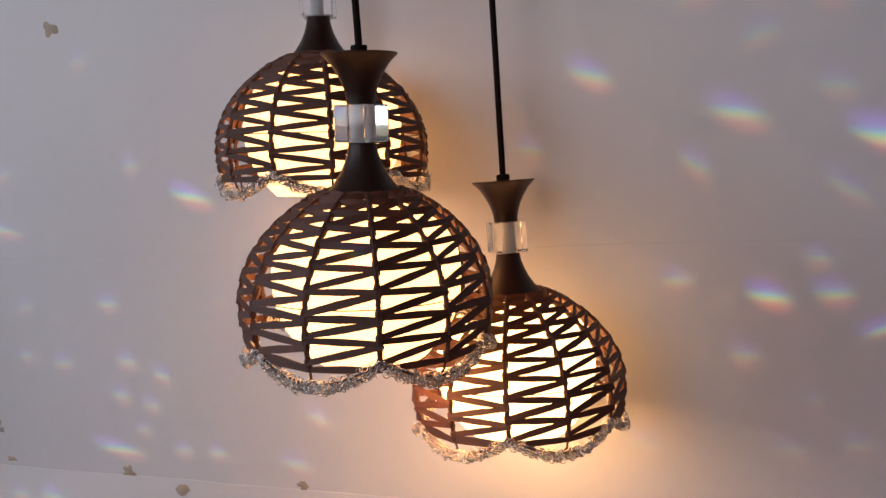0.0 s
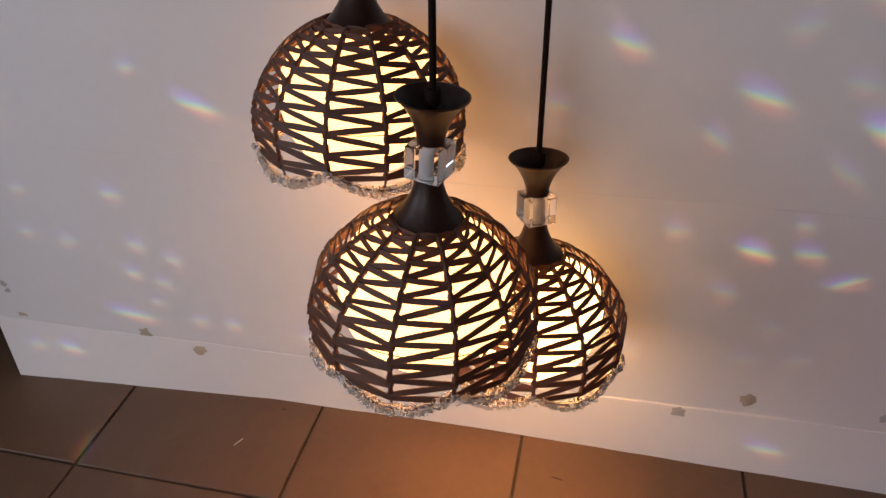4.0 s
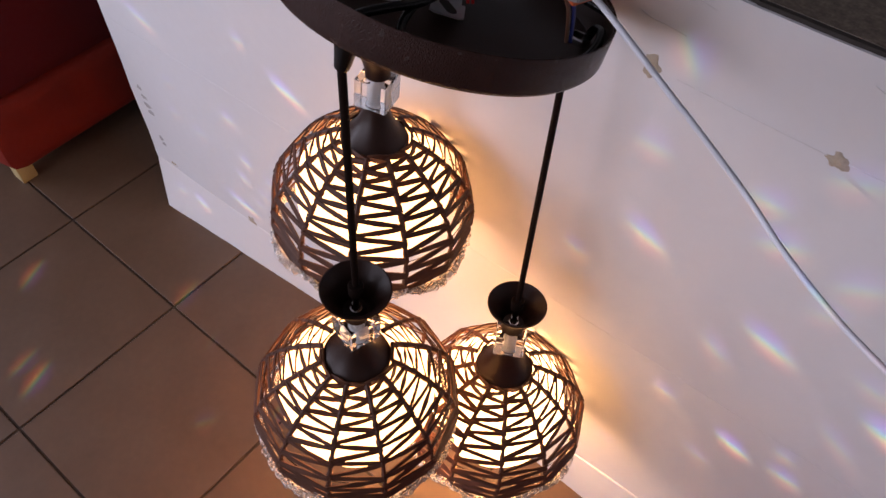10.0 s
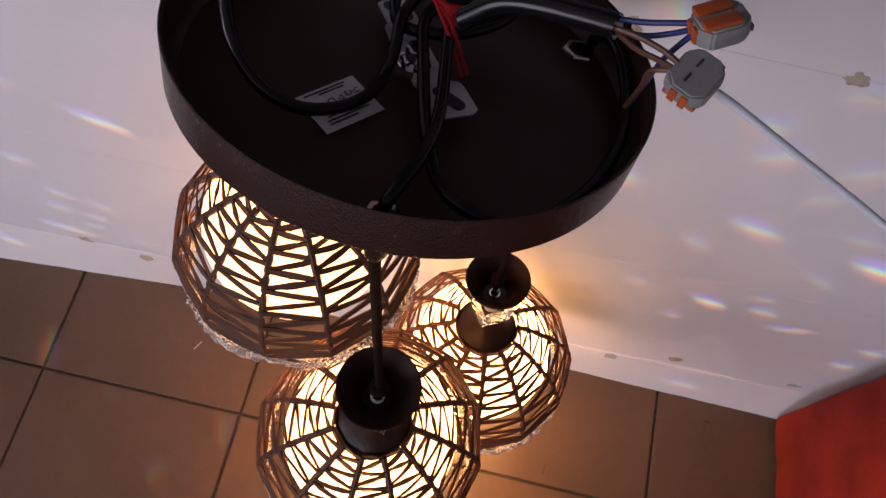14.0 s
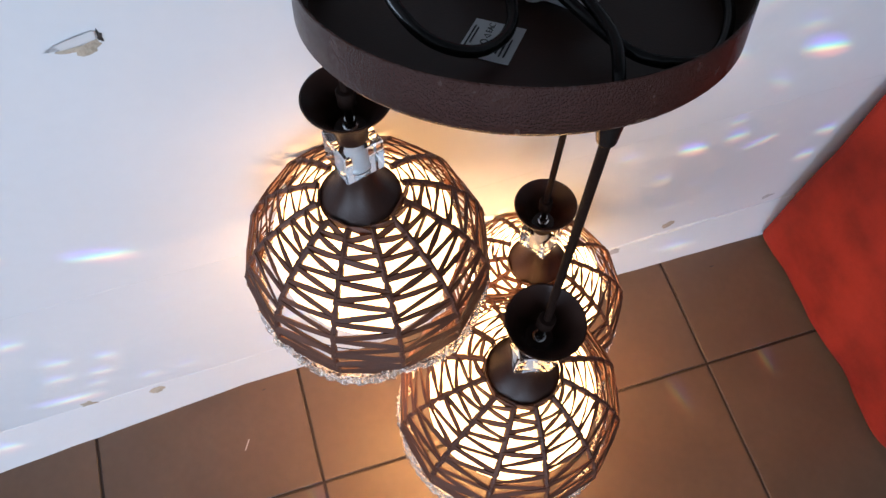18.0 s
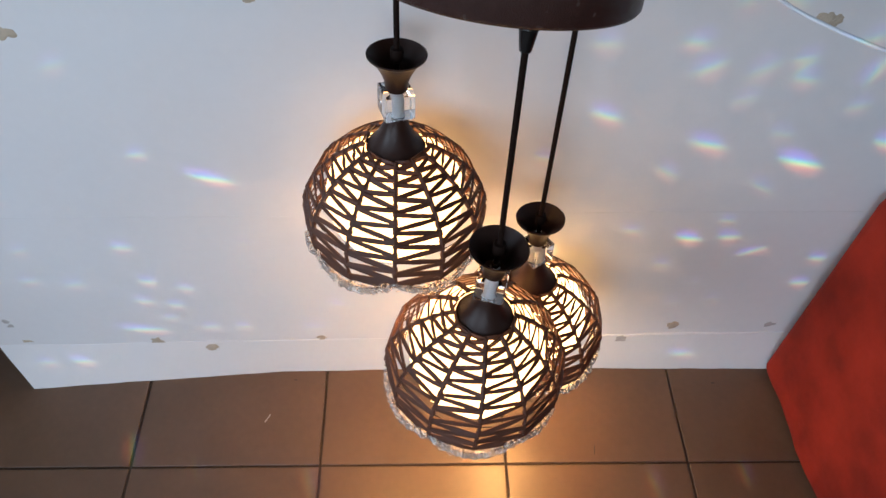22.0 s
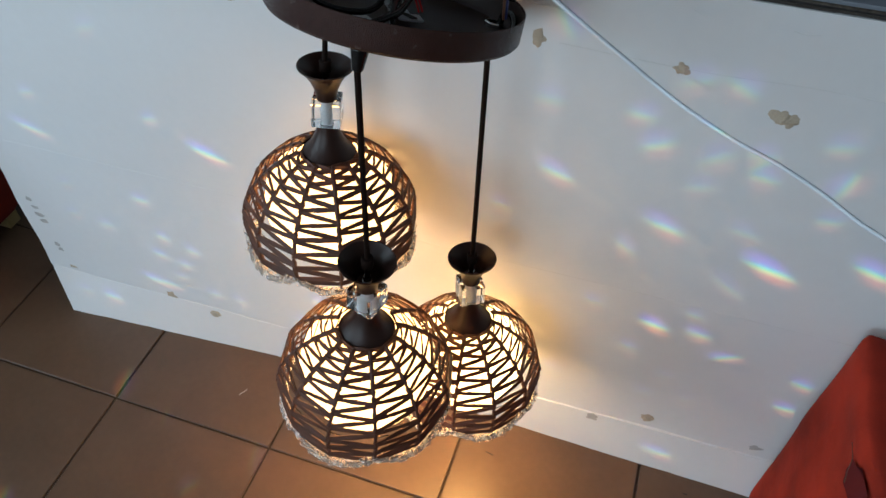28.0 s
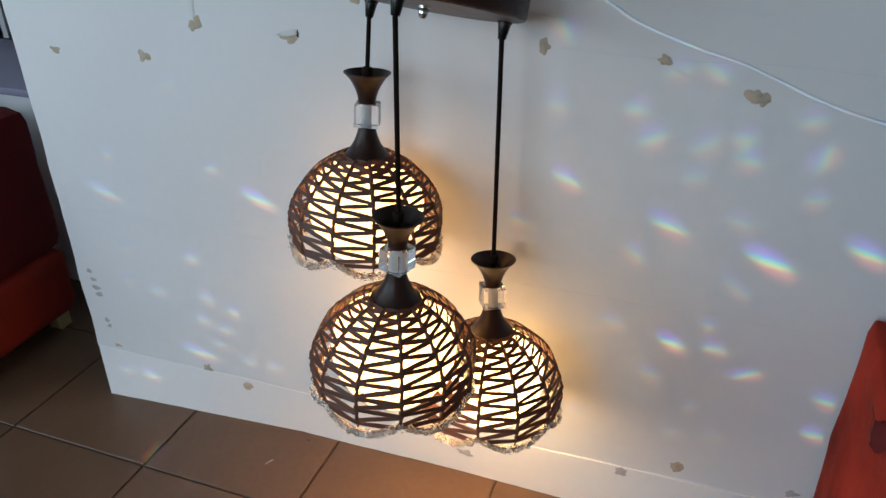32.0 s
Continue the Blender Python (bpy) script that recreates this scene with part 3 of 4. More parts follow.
# a dent over a brown hole, its shaded face an added leaning plate
chip(-0.537, 0.8215, 0.032, 0.015, seed=22)
dent = bmesh.new()
for q in ((-0.563, 0.8255, 0.0012), (-0.553, 0.8300, 0.0014), (-0.540, 0.8340, 0.0017), (-0.5240, 0.8365, 0.0017), (-0.5225, 0.832, 0.0015), (-0.525, 0.8275, 0.0012), (-0.535, 0.8245, 0.0009), (-0.550, 0.8235, 0.0008)):
    dent.verts.new((q[0], WALL_Y - 0.001 - q[2], q[1]))
dent.faces.new(dent.verts)
bmesh.ops.solidify(dent, geom=dent.faces[:], thickness=0.0006)
part("dent_plate", dent, SEAM, half_wall, "added plate standing in for a shaded dent")
# the dent's dark shaded side, put in as a sliver of colour
chip(-0.5215, 0.829, 0.004, 0.013, mat=DARK_AND_SHADE, seed=21)
# a smear of filler above one chip
chip(-0.711, 0.858, 0.013, 0.038, mat=SEAM, seed=23, name="filler_smear")


def seam(points, width, mat=None):
    bm = bmesh.new()
    add_tube(bm, [(p.x, wall_face(p.x, p.z) + 0.0001, p.z) for p in glide(points, 14)], width, 6)
    return part("wall_seam", bm, mat or SEAM, half_wall)


seam([(-1.1, WALL_Y + 0.0005, 0.447), (-0.7, WALL_Y + 0.0006, 0.448), (-0.3, WALL_Y - 0.0005, 0.446), (0.05, WALL_Y, 0.449), (0.6, WALL_Y, 0.444)], 0.0004)
seam([(-0.11, WALL_Y + 0.0005, 0.838), (0.05, WALL_Y, 0.834), (0.18, WALL_Y, 0.838), (0.35, WALL_Y, 0.832), (0.7, WALL_Y, 0.834)], 0.0005, CRACK)



def crack(points, width=0.00045):
    pts = [(x, wall_face(x, z) - 0.0002, z) for x, z in points]
    return part("wall_crack", add_tube(bmesh.new(), glide(pts, 6), width, 5), CRACK, half_wall, "hairline crack in the paint")


crack([(-0.128, 0.918), (-0.120, 0.913), (-0.109, 0.912), (-0.098, 0.910)])
crack([(-0.157, 0.884), (-0.144, 0.881), (-0.131, 0.881), (-0.114, 0.879)])
crack([(0.025, 0.905), (0.033, 0.902), (0.041, 0.901)])
crack([(0.128, 0.900), (0.142, 0.898), (0.156, 0.901)])

# stone counter top on the half wall
counter = solid("counter_top", box((-0.42, WALL_Y + 0.0065, WALL_TOP - 0.0005), (ROOM_X1, WALL_Y + 0.62, WALL_TOP + 0.004), 0.001), STONE, "speckled dark stone counter top on the half wall", "counter top")
lip = bmesh.new()
for k in range(70):
    x0 = -0.42 + 0.0386 * k
    y0 = WALL_Y + 0.002 + 0.0022 * noise.noise(Vector((x0 * 14, 3, 0)))
    add_box(lip, (x0, y0, WALL_TOP - 0.0005), (x0 + 0.0386, WALL_Y + 0.0063, WALL_TOP + 0.0036))
# the shadow along the counter's front is put into this strip's dark brown
part("front_edge", lip, DARK_AND_SHADE, counter, "worn front edge, shadow put into its dark colour", smooth=0)
solid("grey_board", box((0.035, WALL_Y + 0.010, WALL_TOP + 0.0045), (0.75, WALL_Y + 0.5, WALL_TOP + 0.010), 0.002), GREY_SHEET, "grey laminate board lying on the stone counter", "board")


# ---- the hanging lamps ----
RIBS, TURNS, WIDE_D, NECK_D, FOOT_D = 12, 9.2, 0.219, 0.1205, 0.252


def shade_radius(d):
    """Radius of the woven dome at depth d under the rim of the cup."""
    if d < WIDE_D:
        u = (WIDE_D - d) / (WIDE_D - NECK_D)
        return 0.034 + 0.0805 * max(0.0, 1 - u * u) ** 0.79
    return 0.1145 - 0.006 * ((d - WIDE_D) / 0.04) ** 2


def dome_depths(count):
    """Depths that divide the dome's outline into equal lengths."""
    ds = [NECK_D + (FOOT_D - NECK_D) * i / 300 for i in range(301)]
    run = [0.0]
    for a, b in zip(ds, ds[1:]):
        run.append(run[-1] + math.hypot(b - a, shade_radius(b) - shade_radius(a)))
    return [ds[min(range(301), key=lambda i: abs(run[i] - run[-1] * k / count))] for k in range(count + 1)]


def on_dome(angle, d, out=0.0):
    r = shade_radius(d) + out
    return Vector((r * math.cos(angle), r * math.sin(angle), -d))


def scallop(angle):
    return FOOT_D - 0.005 + 0.018 * abs(math.sin(angle * RIBS / 4))


def strip_mesh(p, q, mid_angle, width, rnd):
    """One flat rattan strip from p to q, slightly bowed and twisted."""
    bm = bmesh.new()
    way = (q - p).normalized()
    outw = Vector((math.cos(mid_angle), math.sin(mid_angle), 0.35)).normalized()
    outw = (outw - way * outw.dot(way)).normalized()
    across = way.cross(outw)
    bow = rnd.uniform(0.0, 0.0016)
    rings = []
    for i in range(5):
        t = i / 4
        c = p.lerp(q, -0.03 + 1.06 * t) + outw * bow * math.sin(math.pi * t)
        w = width * (1.0 - 0.18 * math.cos(2 * math.pi * t)) / 2
        tw = rnd.uniform(-0.25, 0.25)
        a2 = across * math.cos(tw) + outw * math.sin(tw)
        o2 = a2.cross(way) * -0.0007
        rings.append([bm.verts.new(c + s * w * a2 + h * o2) for s, h in ((-1, -1), (1, -1), (1, 1), (-1, 1))])
    for a, b in zip(rings, rings[1:]):
        for k in range(4):
            bm.faces.new((a[k], a[(k + 1) % 4], b[(k + 1) % 4], b[k]))
    bm.faces.new(rings[0][::-1])
    bm.faces.new(rings[-1])
    bmesh.ops.recalc_face_normals(bm, faces=bm.faces)
    return mesh_of("strip", bm, RATTAN, 30)


def fringe_mesh():
    """Hundreds of small wire rings threaded on the scalloped hem."""
    rnd = random.Random(77)
    verts, faces = [], []
    steps, sides = 11, 3
    for k in range(1300):
        a = 2 * math.pi * (k + rnd.uniform(-0.4, 0.4)) / 1300
        off = rnd.uniform(0.0022, 0.0052)
        turn = rnd.uniform(0, 2 * math.pi)
        c = Vector(((0.1125 + off * math.cos(turn)) * math.cos(a), (0.1125 + off * math.cos(turn)) * math.sin(a), -scallop(a) - 0.002 + off * math.sin(turn)))
        r = rnd.uniform(0.0026, 0.0039)
        u = Vector((math.cos(turn) * math.cos(a), math.cos(turn) * math.sin(a), math.sin(turn)))
        u = (u + 0.55 * Vector((rnd.gauss(0, 1), rnd.gauss(0, 1), rnd.gauss(0, 1)))).normalized()
        v = u.orthogonal().normalized()
        w = u.cross(v)
        base = len(verts)
        for i in range(steps):
            t = 2 * math.pi * i / steps
            out = v * math.cos(t) + w * math.sin(t)
            for j in range(sides):
                s = 2 * math.pi * j / sides
                verts.append(c + out * (r + 0.00055 * math.cos(s)) + u * (0.00055 * math.sin(s)))
        for i in range(steps):
            for j in range(sides):
                i2, j2 = (i + 1) % steps, (j + 1) % sides
                faces.append((base + i * sides + j, base + i2 * sides + j, base + i2 * sides + j2, base + i * sides + j2))
    me = bpy.data.meshes.new("wire_fringe")
    me.from_pydata([tuple(q) for q in verts], [], faces)
    me.polygons.foreach_set("use_smooth", [True] * len(me.polygons))
    me.materials.append(WIRE)
    return me


FRINGE = fringe_mesh()


def pendant_lamp(cup, ring, top, shade_spin, cube_spin, globe_mat, bulb_mat, seed, slant, label):
    """A pendant: cup, crystal block, cone and woven dome over an opal glass; top: where its cord leaves the canopy."""
    rnd = random.Random(seed)
    axis = Vector(cup) - Vector(ring)
    m = frame_from_axis(Vector(cup), axis, shade_spin)
    lamp = thing("pendant_lamp", m, label, "pendant lamp", "pendant lamps under one canopy")
    # trumpet cup, open above
    outer = [(0.0128, -0.0435), (0.0130, -0.039), (0.0140, -0.033), (0.0165, -0.0255), (0.0205, -0.017), (0.0262, -0.008), (0.0318, -0.0022), (0.0336, -0.0008), (0.0338, 0.0005)]
    inner = [(0.0325, 0.0006), (0.0300, -0.0030), (0.0245, -0.0085), (0.0190, -0.017), (0.0150, -0.026), (0.0122, -0.034), (0.0, -0.0345)]
    part("cup", lathe([(0.0, -0.0435)] + outer + inner, 48), BROWN_CONE, lamp, "dark brown enamelled trumpet cup")
    nut = part("nut", lathe([(0.0, -0.024), (0.0040, -0.0242), (0.0046, -0.0254), (0.0046, -0.0310), (0.0060, -0.0313), (0.0062, -0.0320), (0.0062, -0.0345), (0.0, -0.0345)], 24), CHROME, lamp, "chromed nut inside the cup", smooth=20)
    # crystal block with its bored core
    h0, h1, half = -0.0768, -0.0439, 0.0177
    cube = box((-half, -half, h0), (half, half, h1), 0.0012, 1)
    bmesh.ops.rotate(cube, verts=cube.verts, matrix=Matrix.Rotation(radians(cube_spin - shade_spin), 3, "Z"))
    part("crystal_block", cube, CRYSTAL, lamp, "clear square-cut crystal block", smooth=20)
    part("core_pipe", lathe([(0.0, -0.0444), (0.0072, -0.0444)] + [(0.0072 + 0.0002 * (k % 2), -0.0444 - 0.0016 * k) for k in range(19)] + [(0.0084, -0.0752), (0.0084, -0.0764), (0.0, -0.0764)], 24), PIPE, lamp, "frosted white core inside the crystal", smooth=20)
    # flared cone over the dome
    cone = [(0.0, -0.0770), (0.0125, -0.0770), (0.0130, -0.081), (0.0142, -0.087), (0.0168, -0.095), (0.0210, -0.104), (0.0270, -0.113), (0.0320, -0.1185), (0.0345, -0.1208), (0.0345, -0.1222), (0.0315, -0.1228), (0.0255, -0.115), (0.0, -0.108)]
    part("cone", lathe(cone, 48), BROWN_CONE, lamp, "dark brown enamelled flared cone")
    # opal glass
    glass_rows = [(0.0, -0.112), (0.020, -0.1135), (0.022, -0.1275), (0.034, -0.1325), (0.055, -0.141), (0.073, -0.155), (0.0835, -0.173), (0.0870, -0.194), (0.0855, -0.216), (0.0795, -0.237), (0.067, -0.258), (0.0555, -0.2705), (0.0540, -0.2715), (0.0525, -0.2700), (0.0640, -0.2570), (0.0765, -0.236), (0.0825, -0.216), (0.084, -0.194), (0.0805, -0.174), (0.070, -0.157), (0.053, -0.1435), (0.034, -0.1355), (0.0, -0.1330)]
    part("glass_globe", lathe(glass_rows, 48), globe_mat, lamp, "lit opal glass globe, open below")
    part("bulb", lathe([(0.0, -0.1345), (0.006, -0.135), (0.007, -0.139), (0.011, -0.144), (0.013, -0.151), (0.011, -0.158), (0.006, -0.163), (0.0, -0.164)], 24), bulb_mat, lamp, "lit bulb inside the globe")
    # ring at the neck and scalloped hem wire carry the weave
    neck = [Vector((0.0338 * math.cos(math.pi * i / 24), 0.0338 * math.sin(math.pi * i / 24), -0.1240)) for i in range(49)]
    shade = part("woven_shade", tube(neck, 0.0022, 10, False), RATTAN, lamp, "open dome woven of dark stained rattan strips")
    # added plate that covers the bright ring of globe light below the cone
    part("neck_light_mask", lathe([(0.030, -0.1228), (0.0352, -0.1234), (0.0360, -0.1240), (0.0360, -0.1248), (0.0352, -0.1252), (0.030, -0.1244)], 48, True), BROWN_CONE, shade, "thin brown plate added under the cone to hide globe light")
    low = []
    for i in range(145):
        a = 2 * math.pi * i / 144
        d = scallop(a)
        low.append(Vector((0.1125 * math.cos(a), 0.1125 * math.sin(a), -d)))
    part("hem_wire", tube(low, 0.0011, 6, False), RATTAN, shade)
    depth = dome_depths(200)

    def at_turn(turn):
        """Depth after so many turns of the zigzag from the neck."""
        return depth[round(200 * min(1.0, max(0.0, turn / TURNS)) ** 1.15)]

    knots = {i: [] for i in range(RIBS)}
    for i in range(RIBS):
        j = (i + 1) % RIBS
        a0, a1 = 2 * math.pi * i / RIBS, 2 * math.pi * (i + 1) / RIBS
        start, skew = rnd.uniform(-0.12, 0.12), slant + rnd.uniform(-0.10, 0.10)
        ends = []
        for k in range(-1, int(TURNS) + 2):
            ends.append((0, k + start + rnd.uniform(-0.07, 0.07)))
            ends.append((1, k + start + skew + rnd.uniform(-0.07, 0.07)))
        spans = []
        for (side, u), (_, v) in zip(ends, ends[1:]):
            if max(u, v) > 0.10 and min(u, v) < TURNS - 0.25 and max(u, v) < TURNS + 0.25:
                spans.append((u, v) if side == 0 else (v, u))
        spans.append((TURNS, TURNS))
        for u, v in spans:
            # each wrap round a rib holds the two ends a strip's width apart
            part_way = 0.07 * (1 if v > u else -1) if u != v else 0.0
            d0, d1 = at_turn(u + part_way), at_turn(v - part_way)
            knots[i].append(d0)
            knots[j].append(d1)
            strip = new("strip", strip_mesh(on_dome(a0, d0, 0.0026), on_dome(a1, d1, 0.0026), (a0 + a1) / 2, rnd.uniform(0.0050, 0.0061), rnd))
            strip.parent = shade
    for i in range(RIBS):
        a = 2 * math.pi * i / RIBS
        pts, radii = [], []
        end = scallop(a)
        for k in range(110):
            d = NECK_D + 0.001 + (end - NECK_D - 0.001) * (k / 109) ** 1.15
            pts.append(on_dome(a + rnd.uniform(-0.003, 0.003), d, 0.0004))
            near = min(abs(d - q) for q in knots[i])
            wrapped = 0.0023 + 0.0010 * min(1.0, max(0.0, 2.0 - near / 0.0016))
            radii.append(wrapped + rnd.uniform(-0.00018, 0.00018) if d < FOOT_D + 0.002 else 0.0012)
        part("rib", tube(pts, radii, 7), RATTAN, shade)
    part("hoop_wire", tube([Vector(((shade_radius(0.206) - 0.005) * math.cos(math.pi * i / 40), (shade_radius(0.206) - 0.005) * math.sin(math.pi * i / 40), -0.206 - 0.002 * math.sin(math.pi * i / 40 + seed))) for i in range(81)], 0.0005, 5, False), BLACK, shade, "thin dark wire hoop inside the weave")
    # curly silver wire along the hem
    part("wire_fringe", FRINGE, WIRE, lamp, "curly silver wire trimming on the scalloped hem")
    # cord up to the canopy
    top = Vector(top)
    foot = m @ Vector((0, 0, -0.030))
    lip = m @ Vector((0, 0, 0.004))
    pts = glide([foot, lip, lip.lerp(top, 0.35), lip.lerp(top, 0.7), top], 8)
    part("cord", tube(pts, 0.0033, 10), CORD, lamp, "black round cord", world=True)
    part("cord_plug", tube([m @ Vector((0, 0, z)) for z in (-0.009, -0.007, 0.0058, 0.0072, 0.0074)], [0.0045, 0.0070, 0.0074, 0.0068, 0.0040], 16), CORD, lamp, "black cord plug", world=True)
    return lamp


CAN_O, CAN_N = Vector((-0.2645, 0.775, 0.9115)), Vector((0.0846, 0.2948, 0.9518))
CAN = frame_from_axis(CAN_O, CAN_N, -1.3)
NUTS = [(0.0105, -0.1098), (0.090, 0.062), (-0.103, 0.0615)]


def under(i):
    """The place where cord i leaves its grip under the canopy."""
    return CAN @ Vector((*NUTS[i], -0.008))


def hang(i):
    return CAN @ Vector((*NUTS[i], -0.024))


pendant_lamp((-0.259, 0.651, 0.673), (-0.271, 0.645, 0.458), hang(0), -63.0, 75.4, GLOBE_WARM, BULB_WARM, 11, 0.25, "brown woven pendant lamp hanging lower in front, warm light on")
pendant_lamp((-0.175, 0.813, 0.538), (-0.170, 0.792, 0.319), hang(1), -82.6, -60.0, GLOBE_WHITE, BULB_WHITE, 12, 0.25, "brown woven pendant lamp hanging lowest, brightest light on")
pendant_lamp((-0.368, 0.816, 0.8055), (-0.373, 0.7955, 0.587), hang(2), -90.5, -74.0, GLOBE_SOFT, BULB_SOFT, 13, 0.58, "brown woven pendant lamp hanging highest, warm light on")

# ---- the canopy dish that carries them, turned open side up ----
canopy = thing("ceiling_canopy", CAN, "round hammered brown metal canopy dish, tilted, open side up", "lamp canopy")
R, H = 0.1300, 0.029
part("dish_rim", lathe([(R - 0.006, -0.0012), (R - 0.002, 0.0002), (R, 0.003), (R, H - 0.0006), (R - 0.0006, H), (R - 0.0014, H - 0.0004), (R - 0.0016, H - 0.0012), (R - 0.0012, H - 0.0030), (R - 0.0012, 0.0040), (R - 0.006, 0.0)], 96, True), BROWN, canopy, "hammered dark brown upright rim")
part("dish_plate", lathe([(0.0, -0.0012), (R - 0.0064, -0.0012), (R - 0.0061, 0.0002), (R - 0.0030, 0.0034), (R - 0.0017, H - 0.0016), (R - 0.0021, H - 0.0018), (R - 0.0034, 0.0046), (R - 0.0062, 0.0014), (R - 0.0076, 0.0), (0.0, 0.0)], 96), BROWN_SATIN, canopy, "smooth satin brown inside of the dish")
for i, (x, y) in enumerate(NUTS):
    hexa = bmesh.new()
    add_lathe(hexa, [(0.0068, 0.0005), (0.0104, 0.0005), (0.0104, 0.0046), (0.0096, 0.0056), (0.0070, 0.0056)], 6, True)
    bmesh.ops.rotate(hexa, verts=hexa.verts, matrix=Matrix.Rotation(0.3 + i, 3, "Z"))
    bmesh.ops.translate(hexa, verts=hexa.verts, vec=(x, y, 0))
    part("hex_nut", hexa, CHROME, canopy, "zinc-plated hexagon nut", smooth=20)
    a = CAN @ Vector((x, y, -0.001))
    b = hang(i)
    grip = tube([a, a.lerp(b, 0.12), a.lerp(b, 0.16), a.lerp(b, 0.95), b], [0.0098, 0.0098, 0.0086, 0.0056, 0.0050], 20)
    part("cord_grip", grip, BLACK, canopy, "black tapered cord grip", world=True)
# mounting bracket with slots and centre bolt
BR = Matrix.Translation((0.0015, 0.0085, 0)) @ Matrix.Rotation(radians(-56), 4, "Z")
br = bmesh.new()
rows = []
for k in range(41):
    u = -0.047 + 0.0025 * k
    bend = 0.5 + 0.5 * math.tanh((abs(u - 0.002) - 0.022) / 0.0045)
    w = 0.0125 - 0.0022 * (1 - bend) - (0.004 if k in (0, 40) else 0.0) - (0.003 if u < -0.026 else 0.0)
    h = 0.0035 + 0.0065 * bend
    rows.append([br.verts.new(BR @ Vector((u, s_ * w, h + e))) for s_, e in ((-1, 0), (1, 0), (1, 0.0014), (-1, 0.0014))])
for a, b in zip(rows, rows[1:]):
    for k in range(4):
        br.faces.new((a[k], a[(k + 1) % 4], b[(k + 1) % 4], b[k]))
br.faces.new(rows[0][::-1])
br.faces.new(rows[-1])
bmesh.ops.recalc_face_normals(br, faces=br.faces)
bracket = part("bracket", br, ZINC, canopy, "zinc-plated bent mounting bracket", smooth=30)
for off in (-0.036, 0.040):
    slot = bmesh.new()
    add_lathe(slot, [(0.0, 0), (0.0042, 0), (0.0042, 0.0003), (0.0, 0.0003)], 20)
    for v in slot.verts:
        v.co.x += 0.006 if v.co.x > 0 else -0.006
    bmesh.ops.transform(slot, verts=slot.verts, matrix=BR @ Matrix.Translation((off, 0, 0.0116)) @ Matrix.Rotation(radians(28), 4, "Z"))
    part("slot", slot, DARK_AND_SHADE, bracket, "dark long slot", smooth=20)
part("bolt", lathe([(0.0, 0.004), (0.0098, 0.004), (0.0098, 0.0095), (0.0088, 0.0102), (0.0060, 0.0105), (0.0060, 0.0190), (0.0054, 0.0195), (0.0040, 0.0195), (0.0038, 0.0110), (0.0, 0.0110)], 6 * 4), CHROME, canopy, "zinc centre bolt")
part("cap_nut", lathe([(0.0, -0.018), (0.004, -0.0168), (0.0066, -0.0125), (0.0072, -0.008), (0.0060, -0.0035), (0.0085, -0.003), (0.0085, -0.001), (0.0, -0.001)], 24), CHROME, canopy, "chromed ball cap nut")


def sticker(points, z, mat, name, parent, label=""):
    bm = bmesh.new()
    low = [bm.verts.new((x, y, z)) for x, y in points]
    high = [bm.verts.new((x, y, z + 0.0003)) for x, y in points]
    bm.faces.new(high)
    bm.faces.new(low[::-1])
    for i in range(len(points)):
        j = (i + 1) % len(points)
        bm.faces.new((low[i], low[j], high[j], high[i]))
    return part(name, bm, mat, parent, label, smooth=0)


label = sticker([(-0.052, -0.045), (-0.029, -0.064), (-0.007, -0.034), (-0.030, -0.015)], 0.0004, PAPER, "label", canopy, "white paper type label")
LAB = Matrix.Translation((-0.0295, -0.0395, 0.0008)) @ Matrix.Rotation(math.atan2(0.030, 0.022), 4, "Z")


def on_label(x0, y0, x1, y1, name="text_bar"):
    pts = [LAB @ Vector((x, y, 0)) for x, y in ((x0, y0), (x1, y0), (x1, y1), (x0, y1))]
    return sticker([(p.x, p.y) for p in pts], 0.0008, INK, name, label)


for y, x0, x1 in ((0.0122, -0.014, 0.012), (0.0102, -0.006, 0.010), (-0.006, -0.012, 0.008), (-0.0085, -0.014, 0.013), (-0.011, -0.014, 0.004)):
    on_label(x0, y, x1, y + 0.0009)
for k in range(3):
    c = LAB @ Vector((-0.009 + 0.0062 * k, 0.0035, 0))
    mark = lathe([(0.0017, 0.0), (0.0023, 0.0), (0.0023, 0.0003), (0.0017, 0.0003)], (4, 20, 3)[k], True)
    bmesh.ops.translate(mark, verts=mark.verts, vec=(c.x, c.y, 0.0008))
    part("printed_mark", mark, INK, label, smooth=20)
eac = bpy.data.curves.new("label_text", "FONT")
eac.body, eac.size, eac.extrude, eac.align_x, eac.align_y = "EAC", 0.0052, 0.0001, "CENTER", "CENTER"
text = new("printed_text", eac)
text.parent = label
text.matrix_basis = Matrix.Translation((0, 0, 0.0010)) @ LAB @ pose(0.0105, 0.0035, 0)
eac.materials.append(INK)

earth = bmesh.new()
add_lathe(earth, [(0.0, 0.0003), (0.0056, 0.0003), (0.0056, 0.0007), (0.0, 0.0007)], 28)
bmesh.ops.translate(earth, verts=earth.verts, vec=(-0.095, 0.0435, 0))
disc = part("earth_sticker", earth, PAPER, canopy, "round white earth sticker")
ring = lathe([(0.0041, 0.0008), (0.0046, 0.0008), (0.0046, 0.0010), (0.0041, 0.0010)], 28, True)
bmesh.ops.translate(ring, verts=ring.verts, vec=(-0.095, 0.0435, 0))
part("printed_ring", ring, INK, disc)
sign = bmesh.new()
